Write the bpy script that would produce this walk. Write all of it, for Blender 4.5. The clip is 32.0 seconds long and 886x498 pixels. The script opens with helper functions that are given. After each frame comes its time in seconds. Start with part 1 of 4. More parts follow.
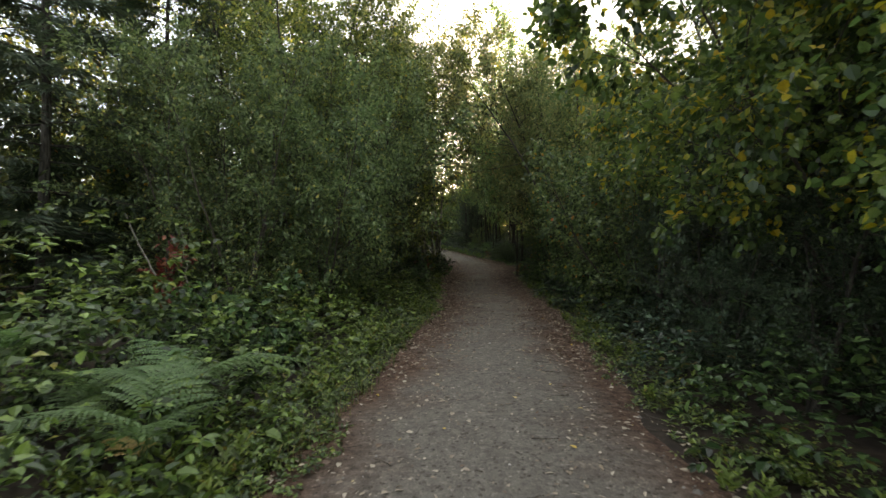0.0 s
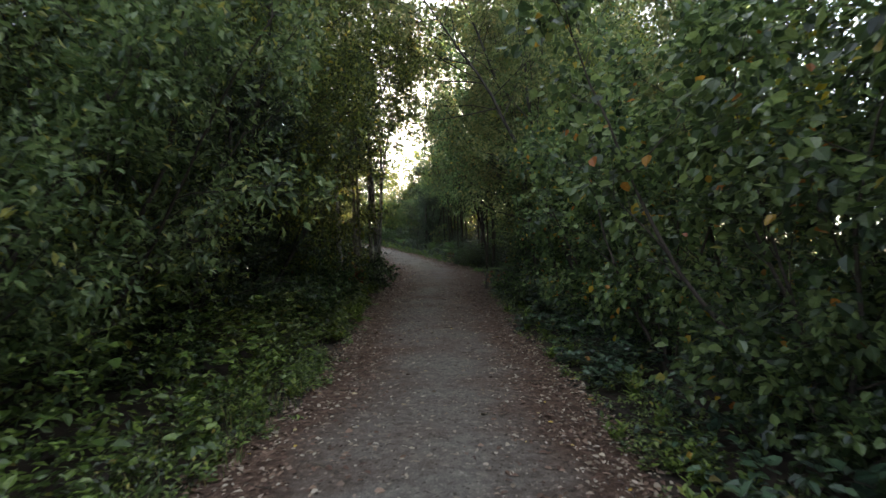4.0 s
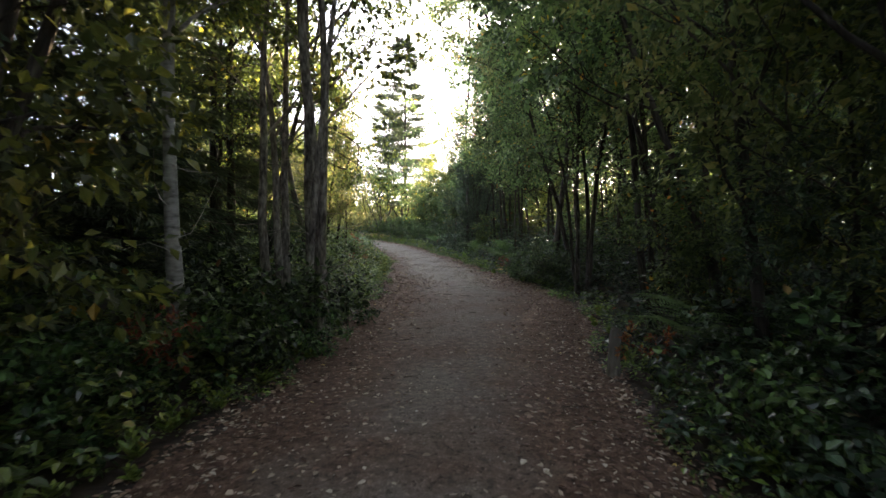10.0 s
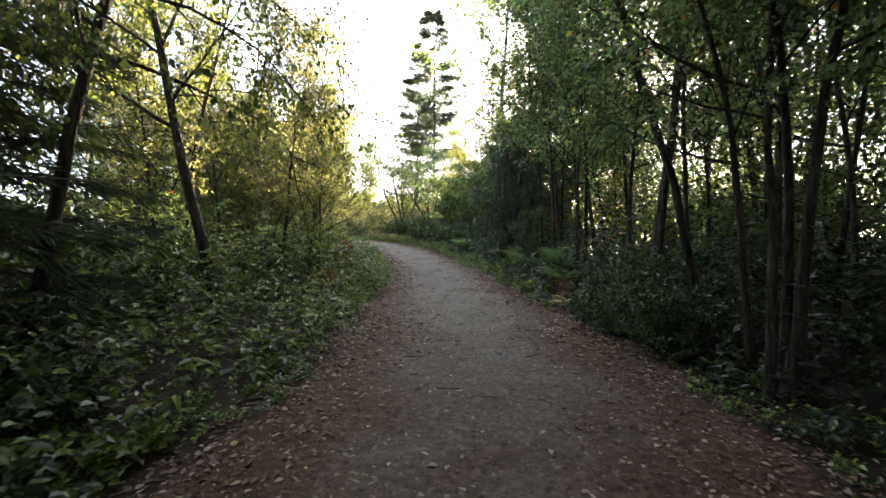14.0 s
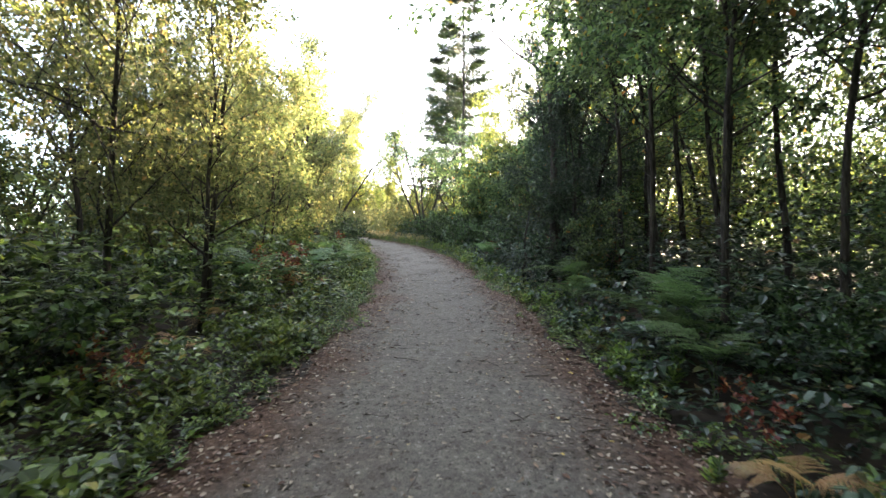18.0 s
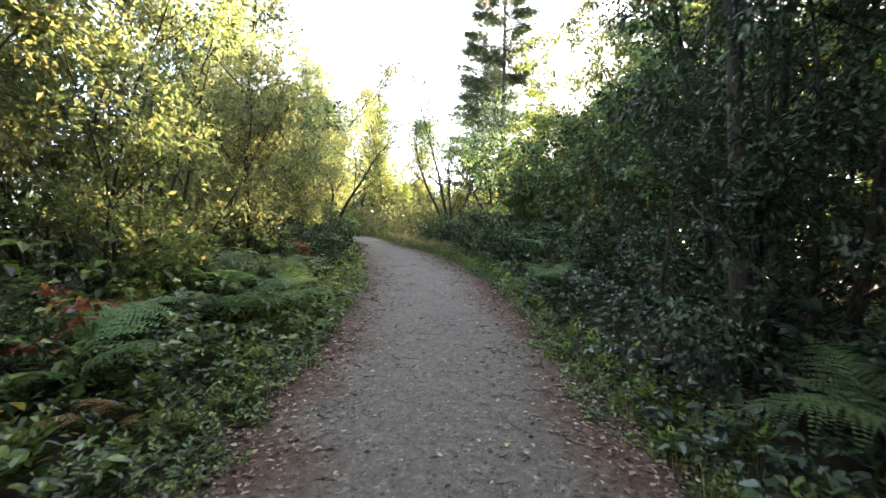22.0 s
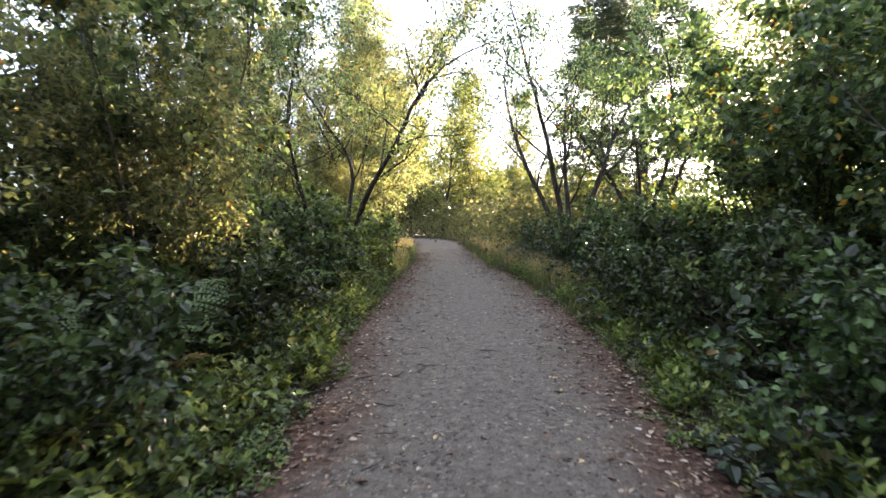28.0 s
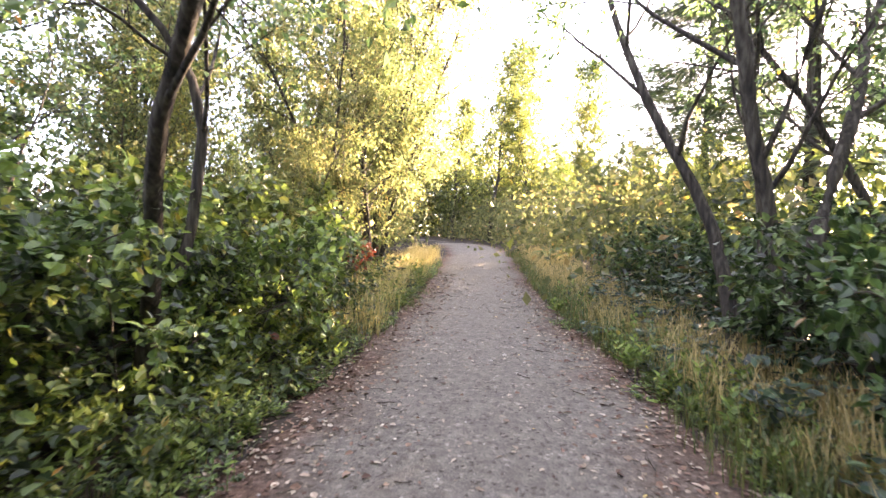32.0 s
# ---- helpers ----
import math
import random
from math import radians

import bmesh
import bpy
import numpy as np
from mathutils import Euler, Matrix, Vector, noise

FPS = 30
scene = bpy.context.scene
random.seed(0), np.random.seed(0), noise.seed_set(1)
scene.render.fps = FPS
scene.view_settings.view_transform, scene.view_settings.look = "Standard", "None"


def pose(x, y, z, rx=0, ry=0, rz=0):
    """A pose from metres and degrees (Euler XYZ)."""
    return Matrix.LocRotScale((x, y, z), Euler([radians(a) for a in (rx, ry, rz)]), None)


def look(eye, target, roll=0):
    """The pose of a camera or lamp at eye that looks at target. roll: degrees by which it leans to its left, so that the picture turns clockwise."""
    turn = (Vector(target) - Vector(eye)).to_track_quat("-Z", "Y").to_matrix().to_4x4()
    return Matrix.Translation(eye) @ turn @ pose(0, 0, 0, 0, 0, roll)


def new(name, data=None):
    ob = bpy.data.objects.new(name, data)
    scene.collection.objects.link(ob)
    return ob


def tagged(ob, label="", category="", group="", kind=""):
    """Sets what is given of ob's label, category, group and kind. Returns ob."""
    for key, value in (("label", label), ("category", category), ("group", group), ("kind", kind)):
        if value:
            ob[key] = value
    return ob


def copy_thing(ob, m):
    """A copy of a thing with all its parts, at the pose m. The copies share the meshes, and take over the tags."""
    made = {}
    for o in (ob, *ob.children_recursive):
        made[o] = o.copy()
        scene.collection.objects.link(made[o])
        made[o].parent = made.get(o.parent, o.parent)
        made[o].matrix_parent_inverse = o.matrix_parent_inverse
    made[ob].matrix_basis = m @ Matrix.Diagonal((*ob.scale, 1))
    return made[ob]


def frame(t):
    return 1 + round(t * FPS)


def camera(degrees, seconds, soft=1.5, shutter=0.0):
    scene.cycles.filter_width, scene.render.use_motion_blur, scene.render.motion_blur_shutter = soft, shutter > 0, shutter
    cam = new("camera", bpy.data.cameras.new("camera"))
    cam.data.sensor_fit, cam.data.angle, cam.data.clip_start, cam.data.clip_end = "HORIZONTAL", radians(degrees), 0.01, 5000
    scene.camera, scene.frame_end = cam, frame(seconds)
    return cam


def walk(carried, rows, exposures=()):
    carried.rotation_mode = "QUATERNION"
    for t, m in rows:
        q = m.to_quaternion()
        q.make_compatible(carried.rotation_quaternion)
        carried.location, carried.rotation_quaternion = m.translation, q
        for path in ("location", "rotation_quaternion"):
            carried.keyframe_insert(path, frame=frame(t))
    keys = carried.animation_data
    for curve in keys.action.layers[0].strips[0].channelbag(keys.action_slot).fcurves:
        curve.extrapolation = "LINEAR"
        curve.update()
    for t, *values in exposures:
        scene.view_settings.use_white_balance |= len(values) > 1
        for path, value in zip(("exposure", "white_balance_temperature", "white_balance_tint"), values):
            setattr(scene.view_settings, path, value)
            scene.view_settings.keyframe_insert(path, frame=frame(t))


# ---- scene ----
cam = camera(82.0, 32.0, soft=1.5, shutter=0.3)
# seconds, eye x y z, turn about x y z
ROWS = [
    (0, 0.000, 0.000, 1.450, 90.02, -0.20, -0.00),
    (0.5, 0.090, 0.766, 1.443, 89.94, -0.11, -0.06),
    (1, 0.226, 1.538, 1.453, 89.89, 0.08, -0.35),
    (1.5, 0.337, 2.314, 1.463, 89.82, 0.19, -0.90),
    (2, 0.450, 3.097, 1.472, 89.82, 0.24, -1.46),
    (2.5, 0.566, 3.890, 1.488, 89.94, 0.26, -1.94),
    (3, 0.690, 4.703, 1.493, 89.95, 0.26, -2.81),
    (3.5, 0.802, 5.536, 1.486, 90.00, 0.21, -3.20),
    (5.5, 1.184, 8.943, 1.393, 90.45, -0.34, -3.75),
    (6, 1.183, 9.789, 1.369, 90.39, -0.33, -4.10),
    (6.5, 1.163, 10.619, 1.364, 90.46, -0.18, -4.35),
    (7, 1.214, 11.442, 1.370, 90.37, -0.07, -1.58),
    (7.5, 1.294, 12.277, 1.396, 90.22, 0.03, -0.94),
    (8, 1.377, 13.093, 1.448, 90.18, 0.12, -0.52),
    (8.5, 1.447, 13.923, 1.475, 90.16, 0.13, 0.14),
    (9, 1.550, 14.727, 1.506, 90.27, -0.02, 1.69),
    (9.5, 1.589, 15.533, 1.516, 90.14, -0.33, 2.13),
    (10, 1.666, 16.329, 1.535, 90.12, -0.50, 2.59),
    (10.5, 1.694, 17.108, 1.537, 90.07, -0.49, 3.18),
    (11, 1.740, 17.880, 1.581, 90.07, -0.38, 3.84),
    (11.5, 1.778, 18.597, 1.620, 90.05, -0.40, 4.57),
    (12, 1.783, 19.345, 1.632, 90.13, -0.41, 4.77),
    (12.5, 1.815, 20.095, 1.677, 90.20, -0.48, 5.09),
    (13, 1.795, 20.832, 1.719, 90.10, -0.49, 5.56),
    (13.5, 1.826, 21.522, 1.789, 90.18, -0.56, 6.51),
    (14, 1.773, 22.204, 1.829, 90.03, -0.82, 6.93),
    (14.5, 1.707, 22.890, 1.868, 89.95, -0.95, 7.28),
    (16.5, 1.723, 25.508, 2.027, 89.58, -0.52, 8.39),
    (17, 1.698, 26.249, 2.060, 89.61, -0.62, 9.21),
    (17.5, 1.617, 27.034, 2.097, 89.55, -0.77, 9.79),
    (18, 1.531, 27.819, 2.131, 89.65, -1.02, 11.06),
    (18.5, 1.391, 28.601, 2.145, 89.64, -1.24, 12.18),
    (19, 1.274, 29.378, 2.181, 89.57, -1.42, 13.15),
    (19.5, 1.137, 30.101, 2.213, 89.53, -1.54, 13.60),
    (20, 1.043, 30.849, 2.281, 89.59, -1.46, 13.99),
    (20.5, 0.955, 31.599, 2.337, 89.59, -1.41, 14.67),
    (21, 0.828, 32.332, 2.400, 89.60, -1.31, 14.76),
    (21.5, 0.729, 33.029, 2.471, 89.70, -1.36, 14.99),
    (22, 0.555, 33.709, 2.509, 89.50, -1.51, 15.28),
    (22.5, 0.378, 34.372, 2.547, 89.57, -1.75, 15.85),
    (23, 0.180, 35.032, 2.585, 89.60, -1.90, 15.79),
    (23.5, 0.002, 35.681, 2.609, 89.65, -1.83, 16.12),
    (24, -0.149, 36.310, 2.643, 89.57, -1.55, 16.49),
    (24.5, -0.312, 36.932, 2.701, 89.49, -1.34, 16.89),
    (25, -0.480, 37.580, 2.769, 89.51, -1.31, 18.29),
    (25.5, -0.696, 38.265, 2.788, 89.35, -1.29, 19.15),
    (26, -0.887, 38.972, 2.818, 89.38, -1.30, 20.55),
    (26.5, -1.103, 39.666, 2.835, 89.25, -1.22, 23.00),
    (28.5, -2.246, 42.866, 3.139, 88.69, -1.35, 27.39),
    (29, -2.521, 43.674, 3.170, 88.80, -1.40, 28.63),
    (29.5, -2.801, 44.449, 3.235, 88.84, -1.47, 29.75),
    (30, -3.117, 45.194, 3.275, 88.62, -1.52, 30.32),
    (30.5, -3.426, 45.943, 3.334, 88.62, -1.59, 30.84),
    (31, -3.775, 46.652, 3.370, 88.58, -1.67, 31.42),
    (31.5, -4.119, 47.360, 3.400, 88.52, -1.71, 31.96),
    (32, -4.482, 48.048, 3.425, 88.34, -1.78, 32.56),
]
EXPOSURES = [(0.0, 3.35, 8200, 8), (3.0, 3.4, 7200, 12), (6.0, 4.45, 6850, 8), (9.0, 4.25, 6950, 14), (12.0, 4.1, 7000, 16), (14.0, 4.1, 6900, 15), (18.0, 4.35, 6600, 12), (21.0, 4.4, 6500, 12), (24.0, 3.4, 6700, 14), (26.0, 3.8, 6700, 17), (29.0, 3.95, 6750, 20), (31.0, 4.25, 6750, 22), (32.0, 4.85, 6950, 27)]
walk(cam, [(r[0], pose(*r[1:])) for r in ROWS], EXPOSURES)

# ---- world, sun ----
SUN_AZ, SUN_EL = 7.5, 12.6
world = bpy.data.worlds.new("world")
scene.world = world
world.use_nodes = True
wn, wl = world.node_tree.nodes, world.node_tree.links
sky = wn.new("ShaderNodeTexSky")
sky.sky_type, sky.sun_disc = "NISHITA", False
sky.sun_elevation, sky.sun_rotation = radians(SUN_EL), radians(SUN_AZ)
sky.dust_density, sky.air_density, sky.ozone_density = 0.8, 0.6, 1.0
# thin bright haze over the clear sky
haze = wn.new("ShaderNodeMix")
haze.data_type = "RGBA"
haze.inputs[0].default_value = 0.7
haze.inputs[7].default_value = (1.18, 1.27, 1.4, 1)
wl.new(sky.outputs[0], haze.inputs[6])
wl.new(haze.outputs[2], wn["Background"].inputs[0])
wn["Background"].inputs[1].default_value = 0.15
sun_data = bpy.data.lights.new("sun", "SUN")
sun_data.energy, sun_data.angle, sun_data.color = 5.0, radians(0.6), (1.0, 0.80, 0.54)
sun = new("sun", sun_data)
to_sun = Vector((math.sin(radians(SUN_AZ)) * math.cos(radians(SUN_EL)),
                 math.cos(radians(SUN_AZ)) * math.cos(radians(SUN_EL)), math.sin(radians(SUN_EL))))
sun.matrix_world = look((0, 20, 40), Vector((0, 20, 40)) - to_sun)


# ---- materials ----
def nodes_of(name):
    m = bpy.data.materials.new(name)
    m.use_nodes = True
    n, l = m.node_tree.nodes, m.node_tree.links
    return m, n, l, n["Principled BSDF"], n["Material Output"]


def ramp(n, stops):
    r = n.new("ShaderNodeValToRGB")
    e = r.color_ramp.elements
    while len(e) < len(stops):
        e.new(0.5)
    for k, (p, c) in enumerate(stops):
        e[k].position, e[k].color = p, (*c, 1)
    return r


def leaf_mat(name, stops, gloss=0.45, through_light=0.4, sheen=0.5):
    """Leaves: each island takes its own tint, each plant its own shift, with mottling, and light comes through."""
    m, n, l, bsdf, out = nodes_of(name)
    geo, obj = n.new("ShaderNodeNewGeometry"), n.new("ShaderNodeObjectInfo")
    r = ramp(n, stops)
    l.new(geo.outputs["Random Per Island"], r.inputs[0])
    co, no = n.new("ShaderNodeTexCoord"), n.new("ShaderNodeTexNoise")
    no.inputs["Scale"].default_value = 55.0
    l.new(co.outputs["Object"], no.inputs["Vector"])
    hs = n.new("ShaderNodeHueSaturation")
    mp = n.new("ShaderNodeMapRange")
    mp.inputs[3].default_value, mp.inputs[4].default_value = 0.6, 1.35
    l.new(no.outputs[0], mp.inputs[0])
    own, both = n.new("ShaderNodeMapRange"), n.new("ShaderNodeMath")
    own.inputs[3].default_value, own.inputs[4].default_value = 0.8, 1.25
    l.new(obj.outputs["Random"], own.inputs[0])
    both.operation = "MULTIPLY"
    l.new(mp.outputs[0], both.inputs[0])
    l.new(own.outputs[0], both.inputs[1])
    l.new(both.outputs[0], hs.inputs["Value"])
    mh = n.new("ShaderNodeMapRange")
    mh.inputs[3].default_value, mh.inputs[4].default_value = 0.476, 0.508
    l.new(obj.outputs["Random"], mh.inputs[0])
    l.new(mh.outputs[0], hs.inputs["Hue"])
    l.new(r.outputs[0], hs.inputs["Color"])
    l.new(hs.outputs[0], bsdf.inputs["Base Color"])
    bsdf.inputs["Roughness"].default_value = gloss
    bsdf.inputs["Specular IOR Level"].default_value = sheen
    tr, mix = n.new("ShaderNodeBsdfTranslucent"), n.new("ShaderNodeMixShader")
    warm = n.new("ShaderNodeMix")
    warm.data_type, warm.blend_type = "RGBA", "MULTIPLY"
    warm.inputs[0].default_value = 1.0
    l.new(hs.outputs[0], warm.inputs[6])
    warm.inputs[7].default_value = (1.5, 1.5, 1.3, 1)
    l.new(warm.outputs[2], tr.inputs[0])
    mix.inputs[0].default_value = through_light
    l.new(bsdf.outputs[0], mix.inputs[1])
    l.new(tr.outputs[0], mix.inputs[2])
    l.new(mix.outputs[0], out.inputs[0])
    return m


def rough_mat(name, stops, scale, bump=0.4, rough=0.9, stretch=(1, 1, 1), coarse=0.25, fine=6.0):
    """Bark, wood, soil: two scales of noise in the colour and a bump."""
    m, n, l, bsdf, out = nodes_of(name)
    co, mp = n.new("ShaderNodeTexCoord"), n.new("ShaderNodeMapping")
    mp.inputs["Scale"].default_value = stretch
    l.new(co.outputs["Object"], mp.inputs[0])
    a, b = n.new("ShaderNodeTexNoise"), n.new("ShaderNodeTexNoise")
    a.inputs["Scale"].default_value, a.inputs["Detail"].default_value = scale * coarse, 3
    b.inputs["Scale"].default_value, b.inputs["Detail"].default_value = scale, fine
    l.new(mp.outputs[0], a.inputs["Vector"])
    l.new(mp.outputs[0], b.inputs["Vector"])
    mx = n.new("ShaderNodeMix")
    mx.inputs[0].default_value = 0.55
    l.new(a.outputs[0], mx.inputs[2])
    l.new(b.outputs[0], mx.inputs[3])
    r = ramp(n, stops)
    l.new(mx.outputs[0], r.inputs[0])
    l.new(r.outputs[0], bsdf.inputs["Base Color"])
    bsdf.inputs["Roughness"].default_value = rough
    bsdf.inputs["Specular IOR Level"].default_value = 0.25
    bp = n.new("ShaderNodeBump")
    bp.inputs["Strength"].default_value, bp.inputs["Distance"].default_value = bump, 0.02
    l.new(b.outputs[0], bp.inputs["Height"])
    l.new(bp.outputs[0], bsdf.inputs["Normal"])
    return m


def tint_mat(name, stops, rough=0.8):
    """Litter and stones: each island its own tint."""
    m, n, l, bsdf, out = nodes_of(name)
    geo = n.new("ShaderNodeNewGeometry")
    r = ramp(n, stops)
    l.new(geo.outputs["Random Per Island"], r.inputs[0])
    l.new(r.outputs[0], bsdf.inputs["Base Color"])
    bsdf.inputs["Roughness"].default_value = rough
    return m


# Low end of the hazel tints set very dark, as shade inside the bush.
M_HAZEL = leaf_mat("hazel_leaf", [(0, (0.013, 0.028, 0.011)), (0.45, (0.061, 0.105, 0.041)), (0.9, (0.167, 0.238, 0.088)), (0.975, (0.167, 0.238, 0.088)), (0.985, (0.404, 0.302, 0.035)), (1, (0.356, 0.144, 0.029))], gloss=.34, through_light=0.5)
M_YELLOWING = leaf_mat("yellowing_hazel_leaf", [(0, (.02, .04, .014)), (.5, (.07, .12, .035)), (.86, (.14, .19, .05)), (.93, (.32, .29, .03)), (1, (.42, .30, .03))], gloss=.34, through_light=.55)
M_WILLOW = leaf_mat("willow_leaf", [(0, (.024, .04, .016)), (.5, (.08, .12, .046)), (.95, (.17, .215, .088)), (1, (.30, .26, .06))], gloss=.4, through_light=.45)
# Pale leaf green, brightened and yellowed to paint in low sun and glare.
M_LIGHT = leaf_mat("light_leaf", [(0, (0.039, 0.058, 0.022)), (0.4, (0.103, 0.129, 0.052)), (0.9, (0.189, 0.198, 0.082)), (0.97, (0.232, 0.215, 0.086)), (1, (0.31, 0.232, 0.077))], through_light=.6)
# Dark ivy green, made darker still to carry shade on the right bank.
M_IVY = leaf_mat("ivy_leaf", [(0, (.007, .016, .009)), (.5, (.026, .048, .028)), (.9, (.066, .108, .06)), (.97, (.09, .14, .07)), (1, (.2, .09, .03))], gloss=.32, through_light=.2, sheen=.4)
# Birch tints spread the same way: the dark end paints crown shade.
M_BIRCH = leaf_mat("birch_leaf", [(0, (0.026, 0.04, 0.013)), (0.6, (0.083, 0.115, 0.032)), (0.95, (0.181, 0.205, 0.044)), (0.97, (0.181, 0.205, 0.044)), (1, (0.347, 0.252, 0.034))], through_light=0.5)
M_DARK = leaf_mat("dark_leaf", [(0, (.014, .032, .014)), (.6, (.025, .05, .02)), (1, (.05, .08, .03))], gloss=.5, through_light=.15)
M_NEEDLE = leaf_mat("needle", [(0, (.02, .04, .02)), (.6, (.032, .055, .026)), (1, (.06, .085, .035))], gloss=.6, through_light=.2)
# Bramble and herb greens dimmed for lens falloff; darkest tones carry shade between leaves.
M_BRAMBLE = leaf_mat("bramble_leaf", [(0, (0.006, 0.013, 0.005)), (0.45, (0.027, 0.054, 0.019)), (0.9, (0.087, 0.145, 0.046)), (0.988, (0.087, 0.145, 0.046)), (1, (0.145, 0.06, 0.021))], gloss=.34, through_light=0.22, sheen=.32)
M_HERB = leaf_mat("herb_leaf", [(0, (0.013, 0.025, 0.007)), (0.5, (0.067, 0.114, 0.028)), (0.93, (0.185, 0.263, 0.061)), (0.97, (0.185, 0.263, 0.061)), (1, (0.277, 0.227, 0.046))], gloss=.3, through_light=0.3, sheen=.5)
# Tuft green dimmed for lens falloff as well.
M_TUFT = leaf_mat("young_herb_leaf", [(0, (0.033, 0.056, 0.013)), (0.5, (0.104, 0.167, 0.035)), (0.93, (0.209, 0.286, 0.068)), (1, (0.247, 0.198, 0.05))], gloss=.4, through_light=0.35, sheen=.32)
M_GRASS = leaf_mat("grass_blade", [(0, (.054, .090, .027)), (.6, (.090, .135, .036)), (.85, (.153, .162, .054)), (1, (.342, .279, .126))], through_light=0.35)
M_STRAW = leaf_mat("dry_grass", [(0, (.20, .17, .06)), (.5, (.36, .28, .12)), (1, (.48, .38, .18))], through_light=.35)
M_FERN = leaf_mat("fern_green", [(0, (0.073, 0.13, 0.046)), (1, (0.118, 0.192, 0.073))], through_light=0.4)
M_FERN_DRY = leaf_mat("fern_dry", [(0, (.36, .22, .08)), (1, (.56, .42, .20))], through_light=.4)
M_RED = leaf_mat("red_leaf", [(0, (.10, .035, .02)), (.6, (.20, .06, .03)), (1, (.26, .14, .04))], through_light=.4)
M_BARK = rough_mat("dark_bark", [(.36, (.012, .010, .008)), (.5, (.036, .030, .024)), (.62, (.075, .067, .052))], 34, 1.0, stretch=(1, 1, .16))
M_GREY_BARK = rough_mat("grey_bark", [(.36, (.04, .035, .029)), (.5, (.135, .12, .10)), (.63, (.27, .25, .21))], 30, 1.0, stretch=(1, 1, .34))
M_BIRCH_BARK = rough_mat("birch_bark", [(.32, (.05, .045, .04)), (.5, (.22, .21, .19)), (.75, (.38, .37, .33))], 16, .5, stretch=(.6, .6, 1.6))
M_TWIG = rough_mat("twig_wood", [(.3, (.028, .022, .017)), (.7, (.08, .065, .05))], 40, .3)
M_STUMP = rough_mat("grey_wood", [(.3, (.05, .042, .034)), (.7, (.17, .15, .12))], 26, .6, stretch=(1, 1, .2))
# Soil brown darkened so that gaps in the undergrowth look deeply shaded.
M_SHADED_SOIL = rough_mat("soil", [(.3, (.012, .009, .007)), (.5, (.03, .022, .016)), (.75, (.065, .047, .034))], 9, .8)
M_LITTER = tint_mat("fallen_leaf", [(0, (.13, .085, .06)), (.3, (.20, .15, .105)), (.7, (.34, .28, .21)), (.97, (.44, .38, .30)), (1, (.50, .34, .06))])
M_LITTER_RED = tint_mat("brown_litter", [(0, (.05, .025, .016)), (.45, (.12, .065, .042)), (.8, (.22, .14, .095)), (1, (.42, .34, .26))])
M_STONE = tint_mat("pebble", [(0, (.07, .06, .05)), (.5, (.13, .113, .095)), (.88, (.22, .20, .17)), (1, (.42, .39, .35))])


# ---- mesh tools ----
def mesh_from(name, verts, faces, mat, smooth=False):
    """A mesh out of arrays; faces: rows of 3 or of 4 corners."""
    me = bpy.data.meshes.new(name)
    verts, faces = np.asarray(verts, np.float32), np.asarray(faces, np.int32)
    k = faces.shape[1]
    me.vertices.add(len(verts))
    me.vertices.foreach_set("co", verts.ravel())
    me.loops.add(faces.size)
    me.loops.foreach_set("vertex_index", faces.ravel())
    me.polygons.add(len(faces))
    me.polygons.foreach_set("loop_start", np.arange(0, faces.size, k, dtype=np.int32))
    me.polygons.foreach_set("loop_total", np.full(len(faces), k, np.int32))
    me.polygons.foreach_set("use_smooth", np.full(len(faces), smooth))
    me.update(calc_edges=True)
    me.materials.append(mat)
    return me


def unit(v):
    return v / np.maximum(np.linalg.norm(v, axis=-1, keepdims=True), 1e-9)


def leaf_arrays(pos, axis, normal, length, wide, six=False, fold=0.22, bend=0.12):
    """Leaves with a fold along the midrib. six: a rounder outline and a drooping tip."""
    axis = unit(axis)
    side = unit(np.cross(axis, normal))
    up = np.cross(side, axis)
    length, wide = np.asarray(length)[:, None], np.asarray(wide)[:, None] * 0.5
    tip = pos + axis * length - up * length * bend
    if six:
        a = pos + axis * length * 0.32 + up * wide * fold
        b = pos + axis * length * 0.72 + up * (wide * fold * 0.7 - length * bend * 0.4)
        v = np.stack([pos, a + side * wide, b + side * wide * 0.72, tip, b - side * wide * 0.72, a - side * wide], 1)
        base = np.arange(len(pos))[:, None] * 6
        f = np.concatenate([base + [0, 1, 2, 3], base + [0, 3, 4, 5]])
    else:
        a = pos + axis * length * 0.45 + up * wide * fold
        v = np.stack([pos, a + side * wide, tip, a - side * wide], 1)
        f = np.arange(len(pos))[:, None] * 4 + [0, 1, 2, 3]
    return v.reshape(-1, 3), f


def tube_arrays(pts, radii, sides):
    pts = np.asarray(pts, float)
    d = unit(np.gradient(pts, axis=0))
    ref = np.where(np.abs(d[:, 2:3]) > 0.9, [[1.0, 0, 0]], [[0, 0, 1.0]])
    u = unit(np.cross(d, ref))
    w = np.cross(d, u)
    ang = np.arange(sides) * 2 * np.pi / sides
    ring = np.cos(ang)[None, :, None] * u[:, None] + np.sin(ang)[None, :, None] * w[:, None]
    v = (pts[:, None] + ring * np.asarray(radii)[:, None, None]).reshape(-1, 3)
    i, j = np.meshgrid(np.arange(len(pts) - 1), np.arange(sides), indexing="ij")
    j2 = (j + 1) % sides
    f = np.stack([i * sides + j, i * sides + j2, (i + 1) * sides + j2, (i + 1) * sides + j], -1).reshape(-1, 4)
    return v, f


def join(arrays):
    vs, fs, n = [], [], 0
    for v, f in arrays:
        vs.append(v)
        fs.append(f + n)
        n += len(v)
    return np.concatenate(vs), np.concatenate(fs)


